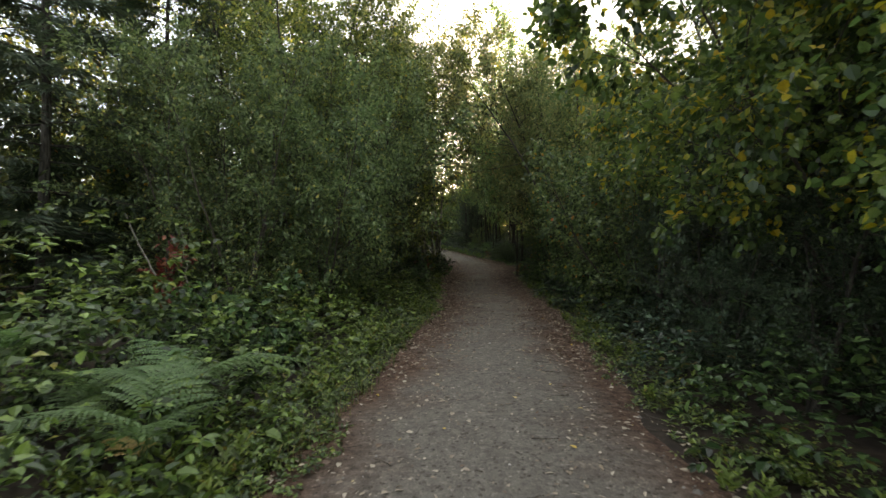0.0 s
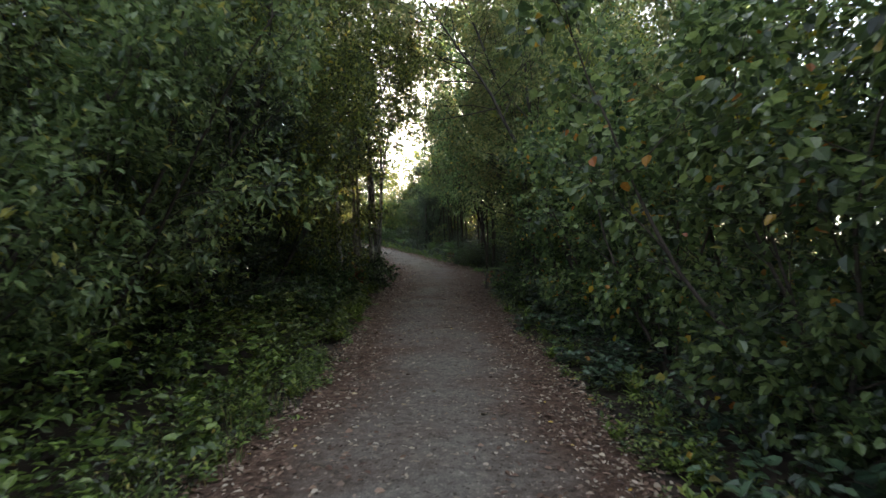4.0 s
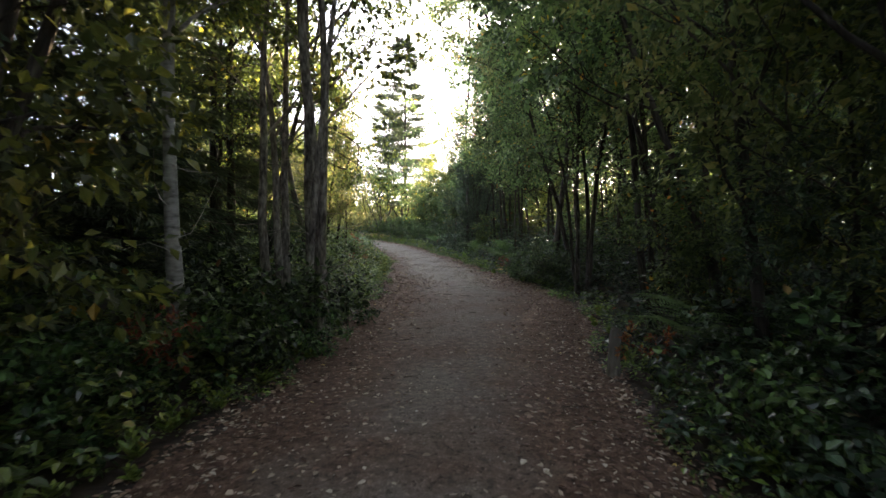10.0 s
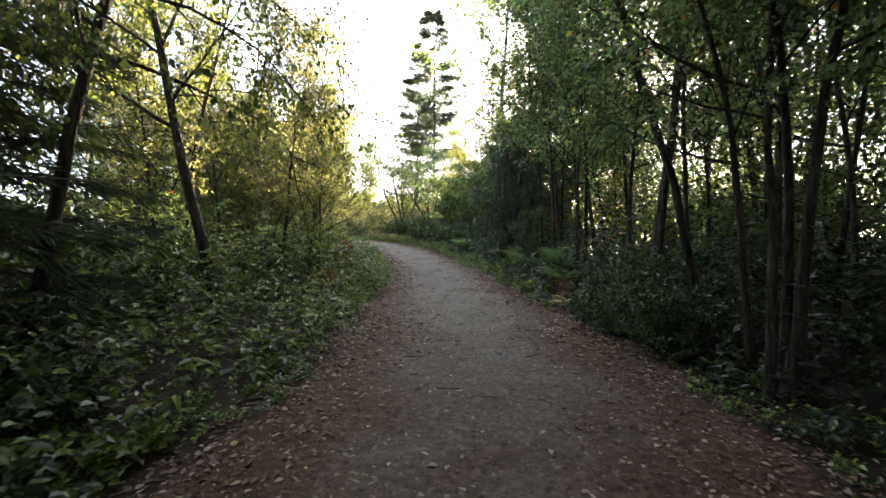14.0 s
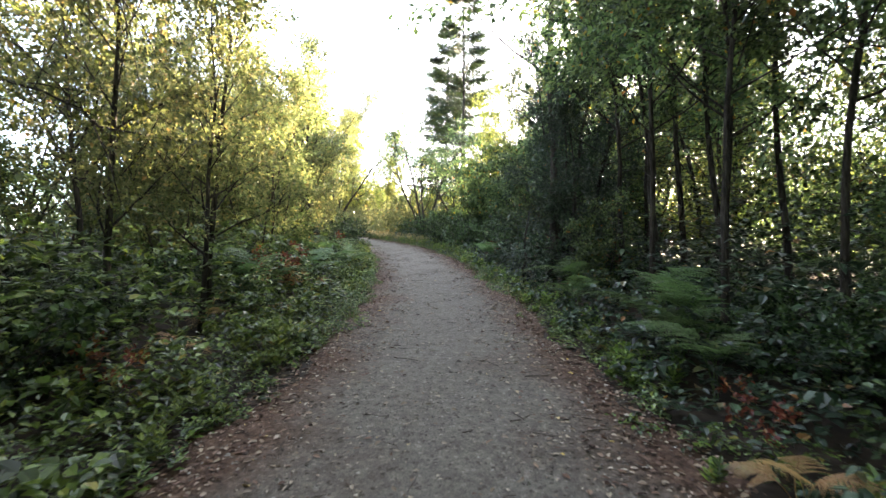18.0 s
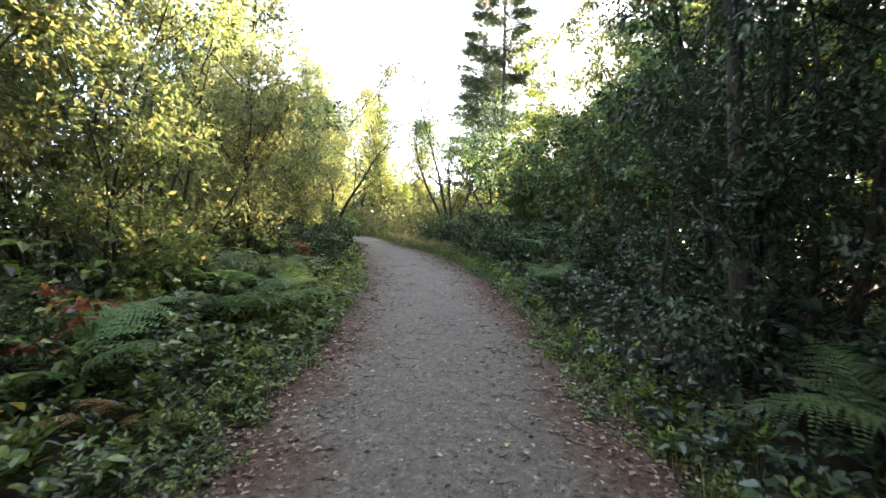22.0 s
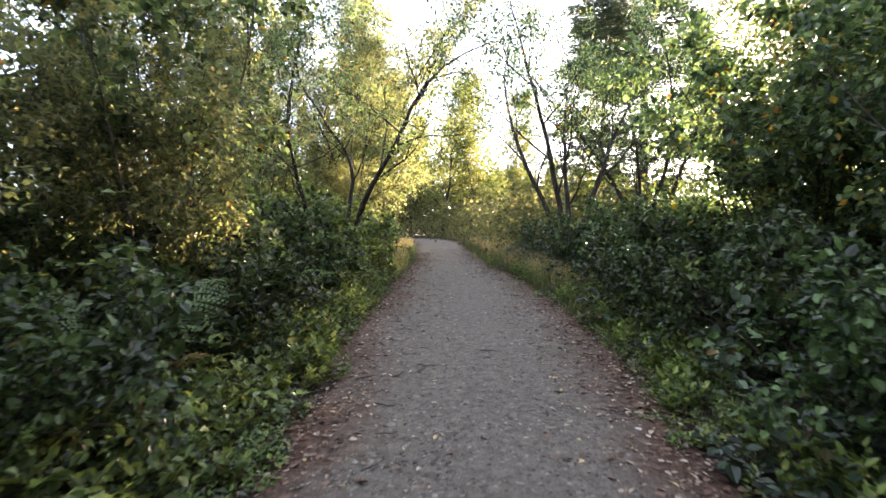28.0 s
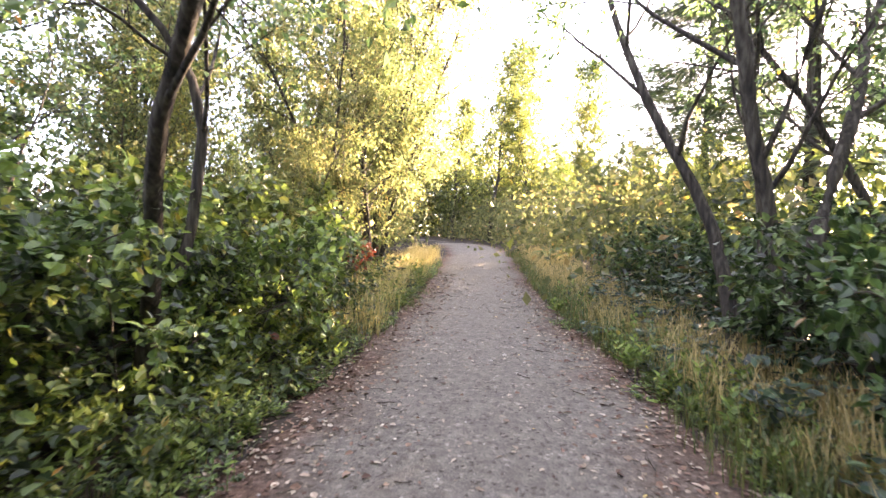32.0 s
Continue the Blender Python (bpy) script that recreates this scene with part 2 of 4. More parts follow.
def part(name, mesh, parent, label="", m=None):
    ob = new(name, mesh)
    ob.parent = parent
    if m is not None:
        ob.matrix_basis = m
    if label:
        ob["label"] = label
    return ob


def thing(name, label, category, group=""):
    return tagged(new(name), label, category, group)


# ---- growth ----
def shoot(rng, start, way, length, segs, wander, rise):
    pts, d = [np.asarray(start, float)], unit(np.asarray(way, float))
    for _ in range(segs):
        d = unit(d + rng.normal(0, wander, 3) + [0, 0, rise])
        pts.append(pts[-1] + d * length / segs)
    return np.array(pts)


def along(pts, t):
    s = np.clip(np.asarray(t, float), 0, 1) * (len(pts) - 1)
    i = np.minimum(s.astype(int), len(pts) - 2)
    q = (s - i)[:, None]
    return pts[i] * (1 - q) + pts[i + 1] * q, unit(pts[i + 1] - pts[i])


def grown(seed, height, r, stems=1, spread=0.1, lean=(0, 0), limbs=12, start=0.3, limb=0.35, tilt=55, top=0.35, subs=5,
          sprays=9, spray=0.3, per=8, leaf=0.07, wide=0.6, hang=0.3, wander=0.07, rise=0.05, dead=0, sides=7, base=0.06, crook=1.0, six=False):
    """A broadleaf plant: stems, limbs, finer branches and leaf sprays. Returns the stems, each with its limbs, and the leaves, as arrays."""
    rng = np.random.default_rng(seed)
    stem_list, lp, la = [], [], []
    for s in range(stems):
        az = s * 2.4 + rng.uniform(0, 0.8)
        h = height * (1 if s == 0 else rng.uniform(0.65, 0.98))
        out = np.array([math.cos(az), math.sin(az), 0])
        way = np.array([lean[0], lean[1], 1.0]) + out * spread * rng.uniform(0.5, 1.4) * (stems > 1)
        stem = shoot(rng, out * base * (stems > 1) - [0, 0, 0.12], way, h, 14, wander * crook, 0.03)
        rr = r * (1 if s == 0 else rng.uniform(0.55, 0.95))
        t = np.linspace(0, 1, 15)
        rad = rr * (1 - 0.88 * t) * (1 + 0.5 * np.exp(-t * 22)) * rng.uniform(0.93, 1.08, 15)
        wood = []
        stem_list.append((tube_arrays(stem, rad, sides), wood))
        for k in range(limbs):
            f = start + (1 - start) * (k + rng.uniform(0, 0.9)) / limbs
            p, d = along(stem, [f])
            g = (f - start) / (1 - start)
            ln = height * limb * (math.sin(math.pi * (0.25 + 0.62 * g)) * (1 - top) + top * (1 - g)) * rng.uniform(0.65, 1.15)
            a = k * 2.4 + rng.uniform(-0.5, 0.5)
            tl = radians(tilt + rng.uniform(-14, 14)) * (1 - 0.35 * g)
            way = d[0] * math.cos(tl) + np.array([math.cos(a), math.sin(a), 0]) * math.sin(tl)
            br = shoot(rng, p[0], way, ln, 6, wander * 1.8, rise)
            lr = max(rr * (1 - 0.85 * f) * 0.5, 0.006)
            bough = [tube_arrays(br, np.linspace(lr, 0.003, 7), 4)]
            wood.append(bough)
            for q in range(subs):
                fp, fd = along(br, [0.25 + 0.75 * (q + rng.uniform(0, 1)) / subs])
                way = fd[0] + rng.normal(0, 0.55, 3)
                sb = shoot(rng, fp[0], way, ln * rng.uniform(0.25, 0.5), 3, wander * 2, rise * 0.5)
                bough.append(tube_arrays(sb, np.linspace(lr * 0.45, 0.002, 4), 3))
                tp, td = along(sb, rng.uniform(0.1, 1, sprays))
                td = unit(td + rng.normal(0, 0.6, td.shape) + [0, 0, -0.1])
                u = rng.uniform(0.1, 1, (sprays, per))
                pos = tp[:, None] + td[:, None] * (u * spray)[..., None] + rng.normal(0, spray * 0.1, (sprays, per, 3))
                axis = td[:, None] * 0.7 + rng.normal(0, 0.55, (sprays, per, 3)) + [0, 0, -hang]
                lp.append(pos.reshape(-1, 3))
                la.append(axis.reshape(-1, 3))
        for k in range(dead):
            p, d = along(stem, [rng.uniform(0.08, 0.6)])
            a = rng.uniform(0, 6.28)
            tw = shoot(rng, p[0], [math.cos(a), math.sin(a), rng.uniform(-0.2, 0.5)], rng.uniform(0.4, 1.3), 4, 0.18, 0)
            wood.append([tube_arrays(tw, np.linspace(0.008, 0.002, 5), 3)])
    pos, axis = np.concatenate(lp), np.concatenate(la)
    nrm = unit(rng.normal(0, 0.5, pos.shape) + [0, 0, 1])
    size = leaf * rng.uniform(0.6, 1.25, len(pos))
    return stem_list, leaf_arrays(pos, axis, nrm, size, size * wide, six)


def conifer(seed, height, r, start=0.08, whorl=0.42, reach=0.2, droop=0.1, per=46, needle=0.26, bare=0.0, tuft=0.5, broad=0.22):
    """A conifer: a straight trunk, whorls of boughs, flat sprays of needles."""
    rng = np.random.default_rng(seed)
    trunk = shoot(rng, (0, 0, -0.12), (0, 0, 1), height, 18, 0.012, 0.05)
    t = np.linspace(0, 1, 19)
    stem = tube_arrays(trunk, r * (1 - 0.93 * t) * (1 + 0.5 * np.exp(-t * 25)), 8)
    lp, la, wood = [], [], []
    z = start * height
    while z < height * 0.985:
        f = z / height
        for k in range(rng.integers(4, 7)):
            if rng.uniform() < bare:
                continue
            a = rng.uniform(0, 6.28)
            ln = height * reach * (1 - f) ** 0.75 * rng.uniform(0.6, 1.1) + 0.15
            p, _ = along(trunk, [f])
            br = shoot(rng, p[0], [math.cos(a), math.sin(a), 0.25 - droop * 2 * (1 - f)], ln, 6, 0.06, -droop * 0.35)
            wood.append([tube_arrays(br, np.linspace(0.012 + 0.012 * (1 - f), 0.003, 7), 4)])
            n = int(per * (0.35 + ln / (height * reach)))
            bp, bd = along(br, rng.uniform(0.12, 1, n) ** 0.8)
            sd = unit(np.cross(bd, [0, 0, 1.0])) * rng.choice([-1, 1], n)[:, None]
            way = unit(bd * 0.8 + sd * rng.uniform(0.3, 1.1, n)[:, None] + rng.normal(0, 0.2, (n, 3)))
            off = way * rng.uniform(0, tuft, n)[:, None] * ln * 0.45
            lp.append(bp + off)
            la.append(way + [0, 0, -0.15])
        z += whorl * rng.uniform(0.7, 1.3)
    pos, axis = np.concatenate(lp), np.concatenate(la)
    size = needle * rng.uniform(0.6, 1.3, len(pos))
    nrm = unit(rng.normal(0, 0.35, pos.shape) + [0, 0, 1])
    return [(stem, wood)], leaf_arrays(pos, axis, nrm, size, size * broad, fold=0.1)


def plant(name, label, category, group, arrays, bark, leaf_m, stem_name="trunk", split=False):
    """A plant out of grown() or conifer(). split: each limb is a part of its trunk, else it stays one with it."""
    stems, leaves = arrays
    ob = thing(name, label, category, group)
    for stem, boughs in stems:
        whole = [stem] if split else [stem] + [t for bough in boughs for t in bough]
        trunk = part(stem_name, mesh_from(stem_name, *join(whole), bark, True), ob)
        for bough in boughs if split else ():
            part("limb", mesh_from("limb", *join(bough), bark, True), trunk)
    part("crown", mesh_from("crown", *leaves, leaf_m), ob)["kind"] = "stuff"
    return ob


# ---- lie of the land ----
GROUND = [(-400, 0), (-30, 0), (0, 0), (4, .02), (8, -.01), (12, -.03), (16, .08), (20, .22), (24, .47), (28, .69), (32, .93), (36, 1.18),
          (40, 1.43), (44, 1.74), (48, 1.98), (52, 2.2), (58, 2.5), (66, 2.85), (80, 3.1), (2000, 3.4)]
EDGES = [(-60, -14, -11.2), (-30, -6, -3.3), (-12, -2.2, .4), (-5, -1.35, 1.25), (0, -1.15, 1.5), (3, -1.0, 1.67), (5, -.8, 1.75), (7, -.65, 2.1), (10, -.35, 2.45),
         (13, -.07, 2.7), (16, -.07, 2.77), (18, -.17, 2.9), (20.5, -.02, 2.95), (22.5, 0, 3.15), (24, -.1, 3.6), (26, 0, 3.62),
         (28, -.1, 3.3), (30, -.47, 2.72), (32, -.66, 2.15), (34, -.95, 1.62), (36, -1.4, 1.28), (38, -1.87, .72), (40, -2.6, .05),
         (42, -3.2, -.55), (44, -4.0, -1.3), (46, -5.05, -2.1), (48, -6.1, -2.95), (50, -7.05, -3.95), (52, -7.97, -5.0),
         (55, -9.4, -7.0), (59, -11.5, -9.2), (66, -15.6, -13.0), (70, -19, -15.6), (74, -25, -20), (78, -36, -28), (80, -60, -50)]
GY, GZ = np.array(GROUND).T
EY, EL, ER = np.array(EDGES).T


def gz(y):
    """Height of the trail, smoothed."""
    y = np.asarray(y, float)
    return sum(np.interp(y + d, GY, GZ) for d in (-3, -1.5, 0, 1.5, 3)) / 5


def edge(y, right):
    y = np.asarray(y, float)
    return sum(np.interp(y + d, EY, ER if right else EL) for d in (-1.2, -.6, 0, .6, 1.2)) / 5


def wave(x, y, seed, size):
    """Smooth noise about -1 to 1 over the plan."""
    rng = np.random.default_rng(seed)
    out = 0
    for k in range(6):
        a, s, p = rng.uniform(0, 6.28), rng.uniform(0.6, 1.9) / size, rng.uniform(0, 6.28)
        out = out + np.sin((np.cos(a) * x + np.sin(a) * y) * s * 6.28 + p)
    return out / 3


def land(x, y):
    """Height of the ground: the trail's own level, and a slightly raised, uneven floor on both sides."""
    x, y = np.asarray(x, float), np.asarray(y, float)
    off = np.maximum(edge(y, False) - x, x - edge(y, True))
    side = np.clip(off / 2.5, 0, 1)
    return gz(y) + np.where(off > 0, side * (0.10 + 0.07 * wave(x, y, 5, 6)), 0) - np.where(off < -0.3, 0.05, 0.0)


def at(x, y, turn=0, size=1.0, sink=0.0, tipx=0, tipy=0):
    return pose(x, y, float(land(x, y)) - sink, tipx, tipy, 0) @ pose(0, 0, 0, 0, 0, turn) @ Matrix.Scale(size, 4)


gx = np.unique(np.round(np.concatenate([[-2000, -600, -250, -120, -70], np.arange(-50, -16, 3), np.arange(-16, 12, 0.5), np.arange(12, 50, 3), [70, 120, 250, 600, 2000]]), 3))
gy = np.unique(np.round(np.concatenate([[-2000, -600, -200, -80, -40, -25, -15], np.arange(-10, 70, 0.5), np.arange(70, 110, 4), [130, 200, 400, 900, 2000]]), 3))
mx, my = np.meshgrid(gx, gy)
ii, jj = np.meshgrid(np.arange(len(gy) - 1), np.arange(len(gx) - 1), indexing="ij")
W = len(gx)
ground_faces = np.stack([ii * W + jj, ii * W + jj + 1, (ii + 1) * W + jj + 1, (ii + 1) * W + jj], -1).reshape(-1, 4)
ground = new("ground", mesh_from("ground", np.stack([mx, my, land(mx, my)], -1).reshape(-1, 3), ground_faces, M_SHADED_SOIL, True))
tagged(ground, "brown woodland soil, darkened as shade under plants and leaf litter", "ground", kind="structure")


# ---- the trail ----
def trail_material():
    m, n, l, bsdf, out = nodes_of("trail_dirt")
    co = n.new("ShaderNodeTexCoord")

    def noise_of(scale, detail=4.0, rough=0.6):
        t = n.new("ShaderNodeTexNoise")
        t.inputs["Scale"].default_value, t.inputs["Detail"].default_value, t.inputs["Roughness"].default_value = scale, detail, rough
        l.new(co.outputs["Object"], t.inputs["Vector"])
        return t
    big, mid, fine = noise_of(0.9), noise_of(13, 8, .7), noise_of(75, 5, .75)
    grey = ramp(n, [(.32, (.098, .086, .072)), (.5, (.145, .129, .109)), (.68, (.196, .176, .15))])
    l.new(mid.outputs[0], grey.inputs[0])
    brown = ramp(n, [(.34, (.04, .024, .017)), (.52, (.095, .057, .04)), (.68, (.17, .112, .082))])
    l.new(mid.outputs[0], brown.inputs[0])
    uv = n.new("ShaderNodeAttribute")
    uv.attribute_name = "worn"
    add = n.new("ShaderNodeMath")
    add.operation = "ADD"
    l.new(uv.outputs["Fac"], add.inputs[0])
    l.new(big.outputs[0], add.inputs[1])
    rng_ = n.new("ShaderNodeMapRange")
    rng_.inputs[1].default_value, rng_.inputs[2].default_value = 0.75, 1.2
    l.new(add.outputs[0], rng_.inputs[0])
    mix = n.new("ShaderNodeMix")
    mix.data_type = "RGBA"
    l.new(rng_.outputs[0], mix.inputs[0])
    l.new(brown.outputs[0], mix.inputs[6])
    l.new(grey.outputs[0], mix.inputs[7])
    speck = n.new("ShaderNodeMapRange")
    speck.inputs[1].default_value, speck.inputs[2].default_value = 0.25, 0.8
    speck.inputs[3].default_value, speck.inputs[4].default_value = 0.45, 1.7
    l.new(fine.outputs[0], speck.inputs[0])
    mul = n.new("ShaderNodeMix")
    mul.data_type, mul.blend_type = "RGBA", "MULTIPLY"
    mul.inputs[0].default_value = 1
    l.new(mix.outputs[2], mul.inputs[6])
    l.new(speck.outputs[0], mul.inputs[7])
    # trodden-in stones and scraps, each cell with its own tint
    cells = n.new("ShaderNodeTexVoronoi")
    cells.inputs["Scale"].default_value = 46
    bend = n.new("ShaderNodeMix")
    bend.data_type, bend.blend_type = "RGBA", "ADD"
    bend.inputs[0].default_value = 0.02
    l.new(co.outputs["Object"], bend.inputs[6])
    l.new(fine.outputs[1], bend.inputs[7])
    l.new(bend.outputs[2], cells.inputs["Vector"])
    tone = ramp(n, [(0, (.35, .33, .32)), (.14, (.45, .43, .42)), (.2, (.95, .95, .95)), (.78, (1.05, 1.05, 1.05)), (.86, (1.5, 1.5, 1.5)), (1, (2.1, 2.1, 2.1))])
    l.new(cells.outputs["Color"], tone.inputs[0])
    flecks = n.new("ShaderNodeMix")
    flecks.data_type, flecks.blend_type = "RGBA", "MULTIPLY"
    flecks.inputs[0].default_value = 0.85
    l.new(mul.outputs[2], flecks.inputs[6])
    l.new(tone.outputs[0], flecks.inputs[7])
    l.new(flecks.outputs[2], bsdf.inputs["Base Color"])
    bsdf.inputs["Roughness"].default_value = 0.92
    bsdf.inputs["Specular IOR Level"].default_value = 0.2
    bp = n.new("ShaderNodeBump")
    bp.inputs["Strength"].default_value, bp.inputs["Distance"].default_value = 0.9, 0.015
    l.new(fine.outputs[0], bp.inputs["Height"])
    bp2 = n.new("ShaderNodeBump")
    bp2.inputs["Strength"].default_value, bp2.inputs["Distance"].default_value = 0.12, 0.02
    l.new(mid.outputs[0], bp2.inputs["Height"])
    l.new(bp.outputs[0], bp2.inputs["Normal"])
    l.new(bp2.outputs[0], bsdf.inputs["Normal"])
    return m


def build_trail():
    ys = np.concatenate([np.arange(-14, 66, 0.2), np.arange(66, 79, 0.5)])
    us = np.linspace(-0.16, 1.16, 31)
    Y, U = np.meshgrid(ys, us, indexing="ij")
    lo, hi = edge(Y, False), edge(Y, True)
    wob = 0.10 * wave(0 * Y, Y, 3, 2.2) * np.abs(U - 0.5) * 2
    X = lo + (hi - lo) * U + wob
    crown = 0.03 * (1 - (2 * U - 1) ** 2)
    crown = np.maximum(crown, -0.012)
    Z = gz(Y) + crown + 0.005 * wave(X, Y, 8, 1.3) + 0.004
    n = len(us)
    i, j = np.meshgrid(np.arange(len(ys) - 1), np.arange(n - 1), indexing="ij")
    f = np.stack([i * n + j, i * n + j + 1, (i + 1) * n + j + 1, (i + 1) * n + j], -1).reshape(-1, 4)
    me = mesh_from("path", np.stack([X, Y, Z], -1).reshape(-1, 3), f, trail_material(), True)
    # wear: grey gravel along the trodden middle, brown humus at the margins and under the dark stretch
    shade = np.interp(Y, [-14, 4, 9, 22, 27, 31, 80], [.4, .38, .2, .0, .08, .36, .62])
    worn = shade + 0.72 * (1 - np.abs(2 * U - 1) ** 2.2) - 0.28
    me.attributes.new("worn", "FLOAT", "POINT").data.foreach_set("value", worn.astype(np.float32).ravel())
    tagged(new("path", me), "trodden grey-brown dirt and gravel woodland path", "path", kind="structure")


build_trail()


def on_trail(rng, n, y0, y1, power=1.0, spill=0.12):
    """Random places over the trail, crowding to its margins where power is under one."""
    y = rng.uniform(y0, y1, n)
    u = rng.uniform(-1, 1, n)
    u = np.sign(u) * np.abs(u) ** power * (1 + spill)
    lo, hi = edge(y, False), edge(y, True)
    x = (lo + hi) / 2 + u * (hi - lo) / 2
    z = gz(y) + 0.03 * np.clip(1 - u ** 2, 0, 1) + 0.012
    z = np.where(np.abs(u) > 1, np.maximum(z, land(x, y) + 0.012), z)
    return x, y, z


def litter(name, label, seed, n, y0, y1, power, size, mat, wide=0.55):
    rng = np.random.default_rng(seed)
    x, y, z = on_trail(rng, n, y0, y1, power)
    a = rng.uniform(0, 6.28, n)
    axis = np.stack([np.cos(a), np.sin(a), rng.normal(0, 0.12, n)], -1)
    nrm = unit(rng.normal(0, 0.25, (n, 3)) + [0, 0, 1])
    s = size * rng.uniform(0.4, 1.3, n)
    v, f = leaf_arrays(np.stack([x, y, z], -1), axis, nrm, s, s * wide * rng.uniform(0.6, 1.3, n), True, 0.35, 0.05)
    tagged(new(name, mesh_from(name, v, f, mat)), label, "leaf litter", kind="stuff")


def pebbles(seed, n, y0, y1, size):
    rng = np.random.default_rng(seed)
    x, y, z = on_trail(rng, n, y0, y1, 0.9, 0.04)
    patch = wave(x, y, seed + 1, 2.0) + 0.5 * wave(x, y, seed + 2, 0.6) + rng.normal(0, 0.5, n) + 0.7 * (x - edge(y, False)) / (edge(y, True) - edge(y, False)) > 0.25
    x, y, z, n = x[patch], y[patch], z[patch], int(patch.sum())
    s = size * rng.lognormal(0, 0.55, n)
    oct_v = np.array([[1, 0, 0], [0, 1, 0], [-1, 0, 0], [0, -1, 0], [0, 0, .6], [0, 0, -.6]])
    v = oct_v[None] * s[:, None, None] * rng.uniform(0.6, 1.3, (n, 6, 1))
    a = rng.uniform(0, 6.28, n)
    c, q = np.cos(a)[:, None], np.sin(a)[:, None]
    v = np.stack([v[..., 0] * c - v[..., 1] * q, v[..., 0] * q + v[..., 1] * c, v[..., 2]], -1) + np.stack([x, y, z - 0.008], -1)[:, None]
    f = np.array([[0, 1, 4], [1, 2, 4], [2, 3, 4], [3, 0, 4], [1, 0, 5], [2, 1, 5], [3, 2, 5], [0, 3, 5]])
    f = (np.arange(n)[:, None, None] * 6 + f[None]).reshape(-1, 3)
    tagged(new("gravel", mesh_from("gravel", v.reshape(-1, 3), f, M_STONE)), "small grey stones scattered over the path", "gravel", kind="stuff")


def twigs(seed, n, y0, y1):
    """Short broken twigs lying over the trail."""
    rng = np.random.default_rng(seed)
    x, y, z = on_trail(rng, n, y0, y1, 0.6, 0.2)
    a, ln = rng.uniform(0, 3.14, n), rng.uniform(0.05, 0.22, n)
    t = np.linspace(-0.5, 0.5, 4)
    tubes = []
    for k in range(n):
        way = np.array([math.cos(a[k]), math.sin(a[k]), 0])
        side = np.array([-way[1], way[0], 0])
        pts = np.array([x[k], y[k], z[k] + 0.002]) + way * (t * ln[k])[:, None] + side * rng.normal(0, ln[k] * 0.05, 4)[:, None] + [0, 0, 1] * rng.uniform(0, 0.006, 4)[:, None]
        tubes.append(tube_arrays(pts, np.linspace(1, 0.5, 4) * rng.uniform(0.002, 0.005), 4))
    tagged(new("twigs", mesh_from("twigs", *join(tubes), M_TWIG)), "small broken twigs scattered over the path", "twigs", kind="stuff")


# ---- undergrowth ----
def cover(name, label, seed, right, y0, y1, d0, d1, density, low, high, leaf, wide, mat, six=True, category="undergrowth", rag=0.42, per=5):
    """Low plants in a band beside the trail, d0 to d1 from its edge, the tops rising from low to high: rosettes of a few leaves
    that spread and droop from one shoot, in lumps with gaps between."""
    rng = np.random.default_rng(seed)
    n = int(density * (y1 - y0) * (d1 - d0) / per)
    y = rng.uniform(y0, y1, n)
    d = d0 + (d1 - d0) * rng.uniform(0, 1, n)
    d = d + 0.22 * wave(0 * y + (3 if right else 9), y, seed + 1, 1.6) * (d0 < 0.5)
    e = edge(y, right)
    x = e + d if right else e - d
    q = np.clip((d - d0) / max(d1 - d0, 0.01), 0, 1)
    lump = 0.72 + 0.55 * wave(x, y, seed + 2, 1.2) + 0.75 * wave(x, y, seed + 3, 0.45)
    keep = lump + rng.normal(0, 0.16, n) > rag + 0.12
    top = (low + (high - low) * q ** 0.8) * np.clip(lump, 0.15, 1.75)
    z = land(x, y) + top * (1 - rng.uniform(0, 1, n) ** 1.6 * 0.9) + 0.02
    shoot_at = np.stack([x, y, z], -1)[keep]
    n = len(shoot_at)
    a = rng.uniform(0, 6.28, n)[:, None] + np.arange(per) * (6.28 / per) + rng.normal(0, 0.25, (n, per))
    size = leaf * rng.uniform(0.6, 1.35, n)[:, None] * rng.uniform(0.75, 1.2, (n, per))
    out = np.stack([np.cos(a), np.sin(a), 0 * a], -1)
    rise = rng.normal(0.12, 0.35, (n, 1)) + rng.normal(0, 0.15, (n, per))
    lean = rng.normal(0, 0.35, (n, 1, 3)) * [1, 1, 0.2]
    axis = out + np.array([0, 0, 1.0]) * rise[..., None] + lean
    pos = shoot_at[:, None] + out * size[..., None] * 0.18 + rng.normal(0, 0.012, (n, per, 3))
    nrm = np.array([0, 0, 1.0]) + out * 0.35 * rise[..., None] * -1 + rng.normal(0, 0.25, (n, per, 3))
    v, f = leaf_arrays(pos.reshape(-1, 3), axis.reshape(-1, 3), nrm.reshape(-1, 3), size.ravel(), size.ravel() * wide, six, bend=0.22)
    tagged(new(name, mesh_from(name, v, f, mat)), label, category, kind="stuff")


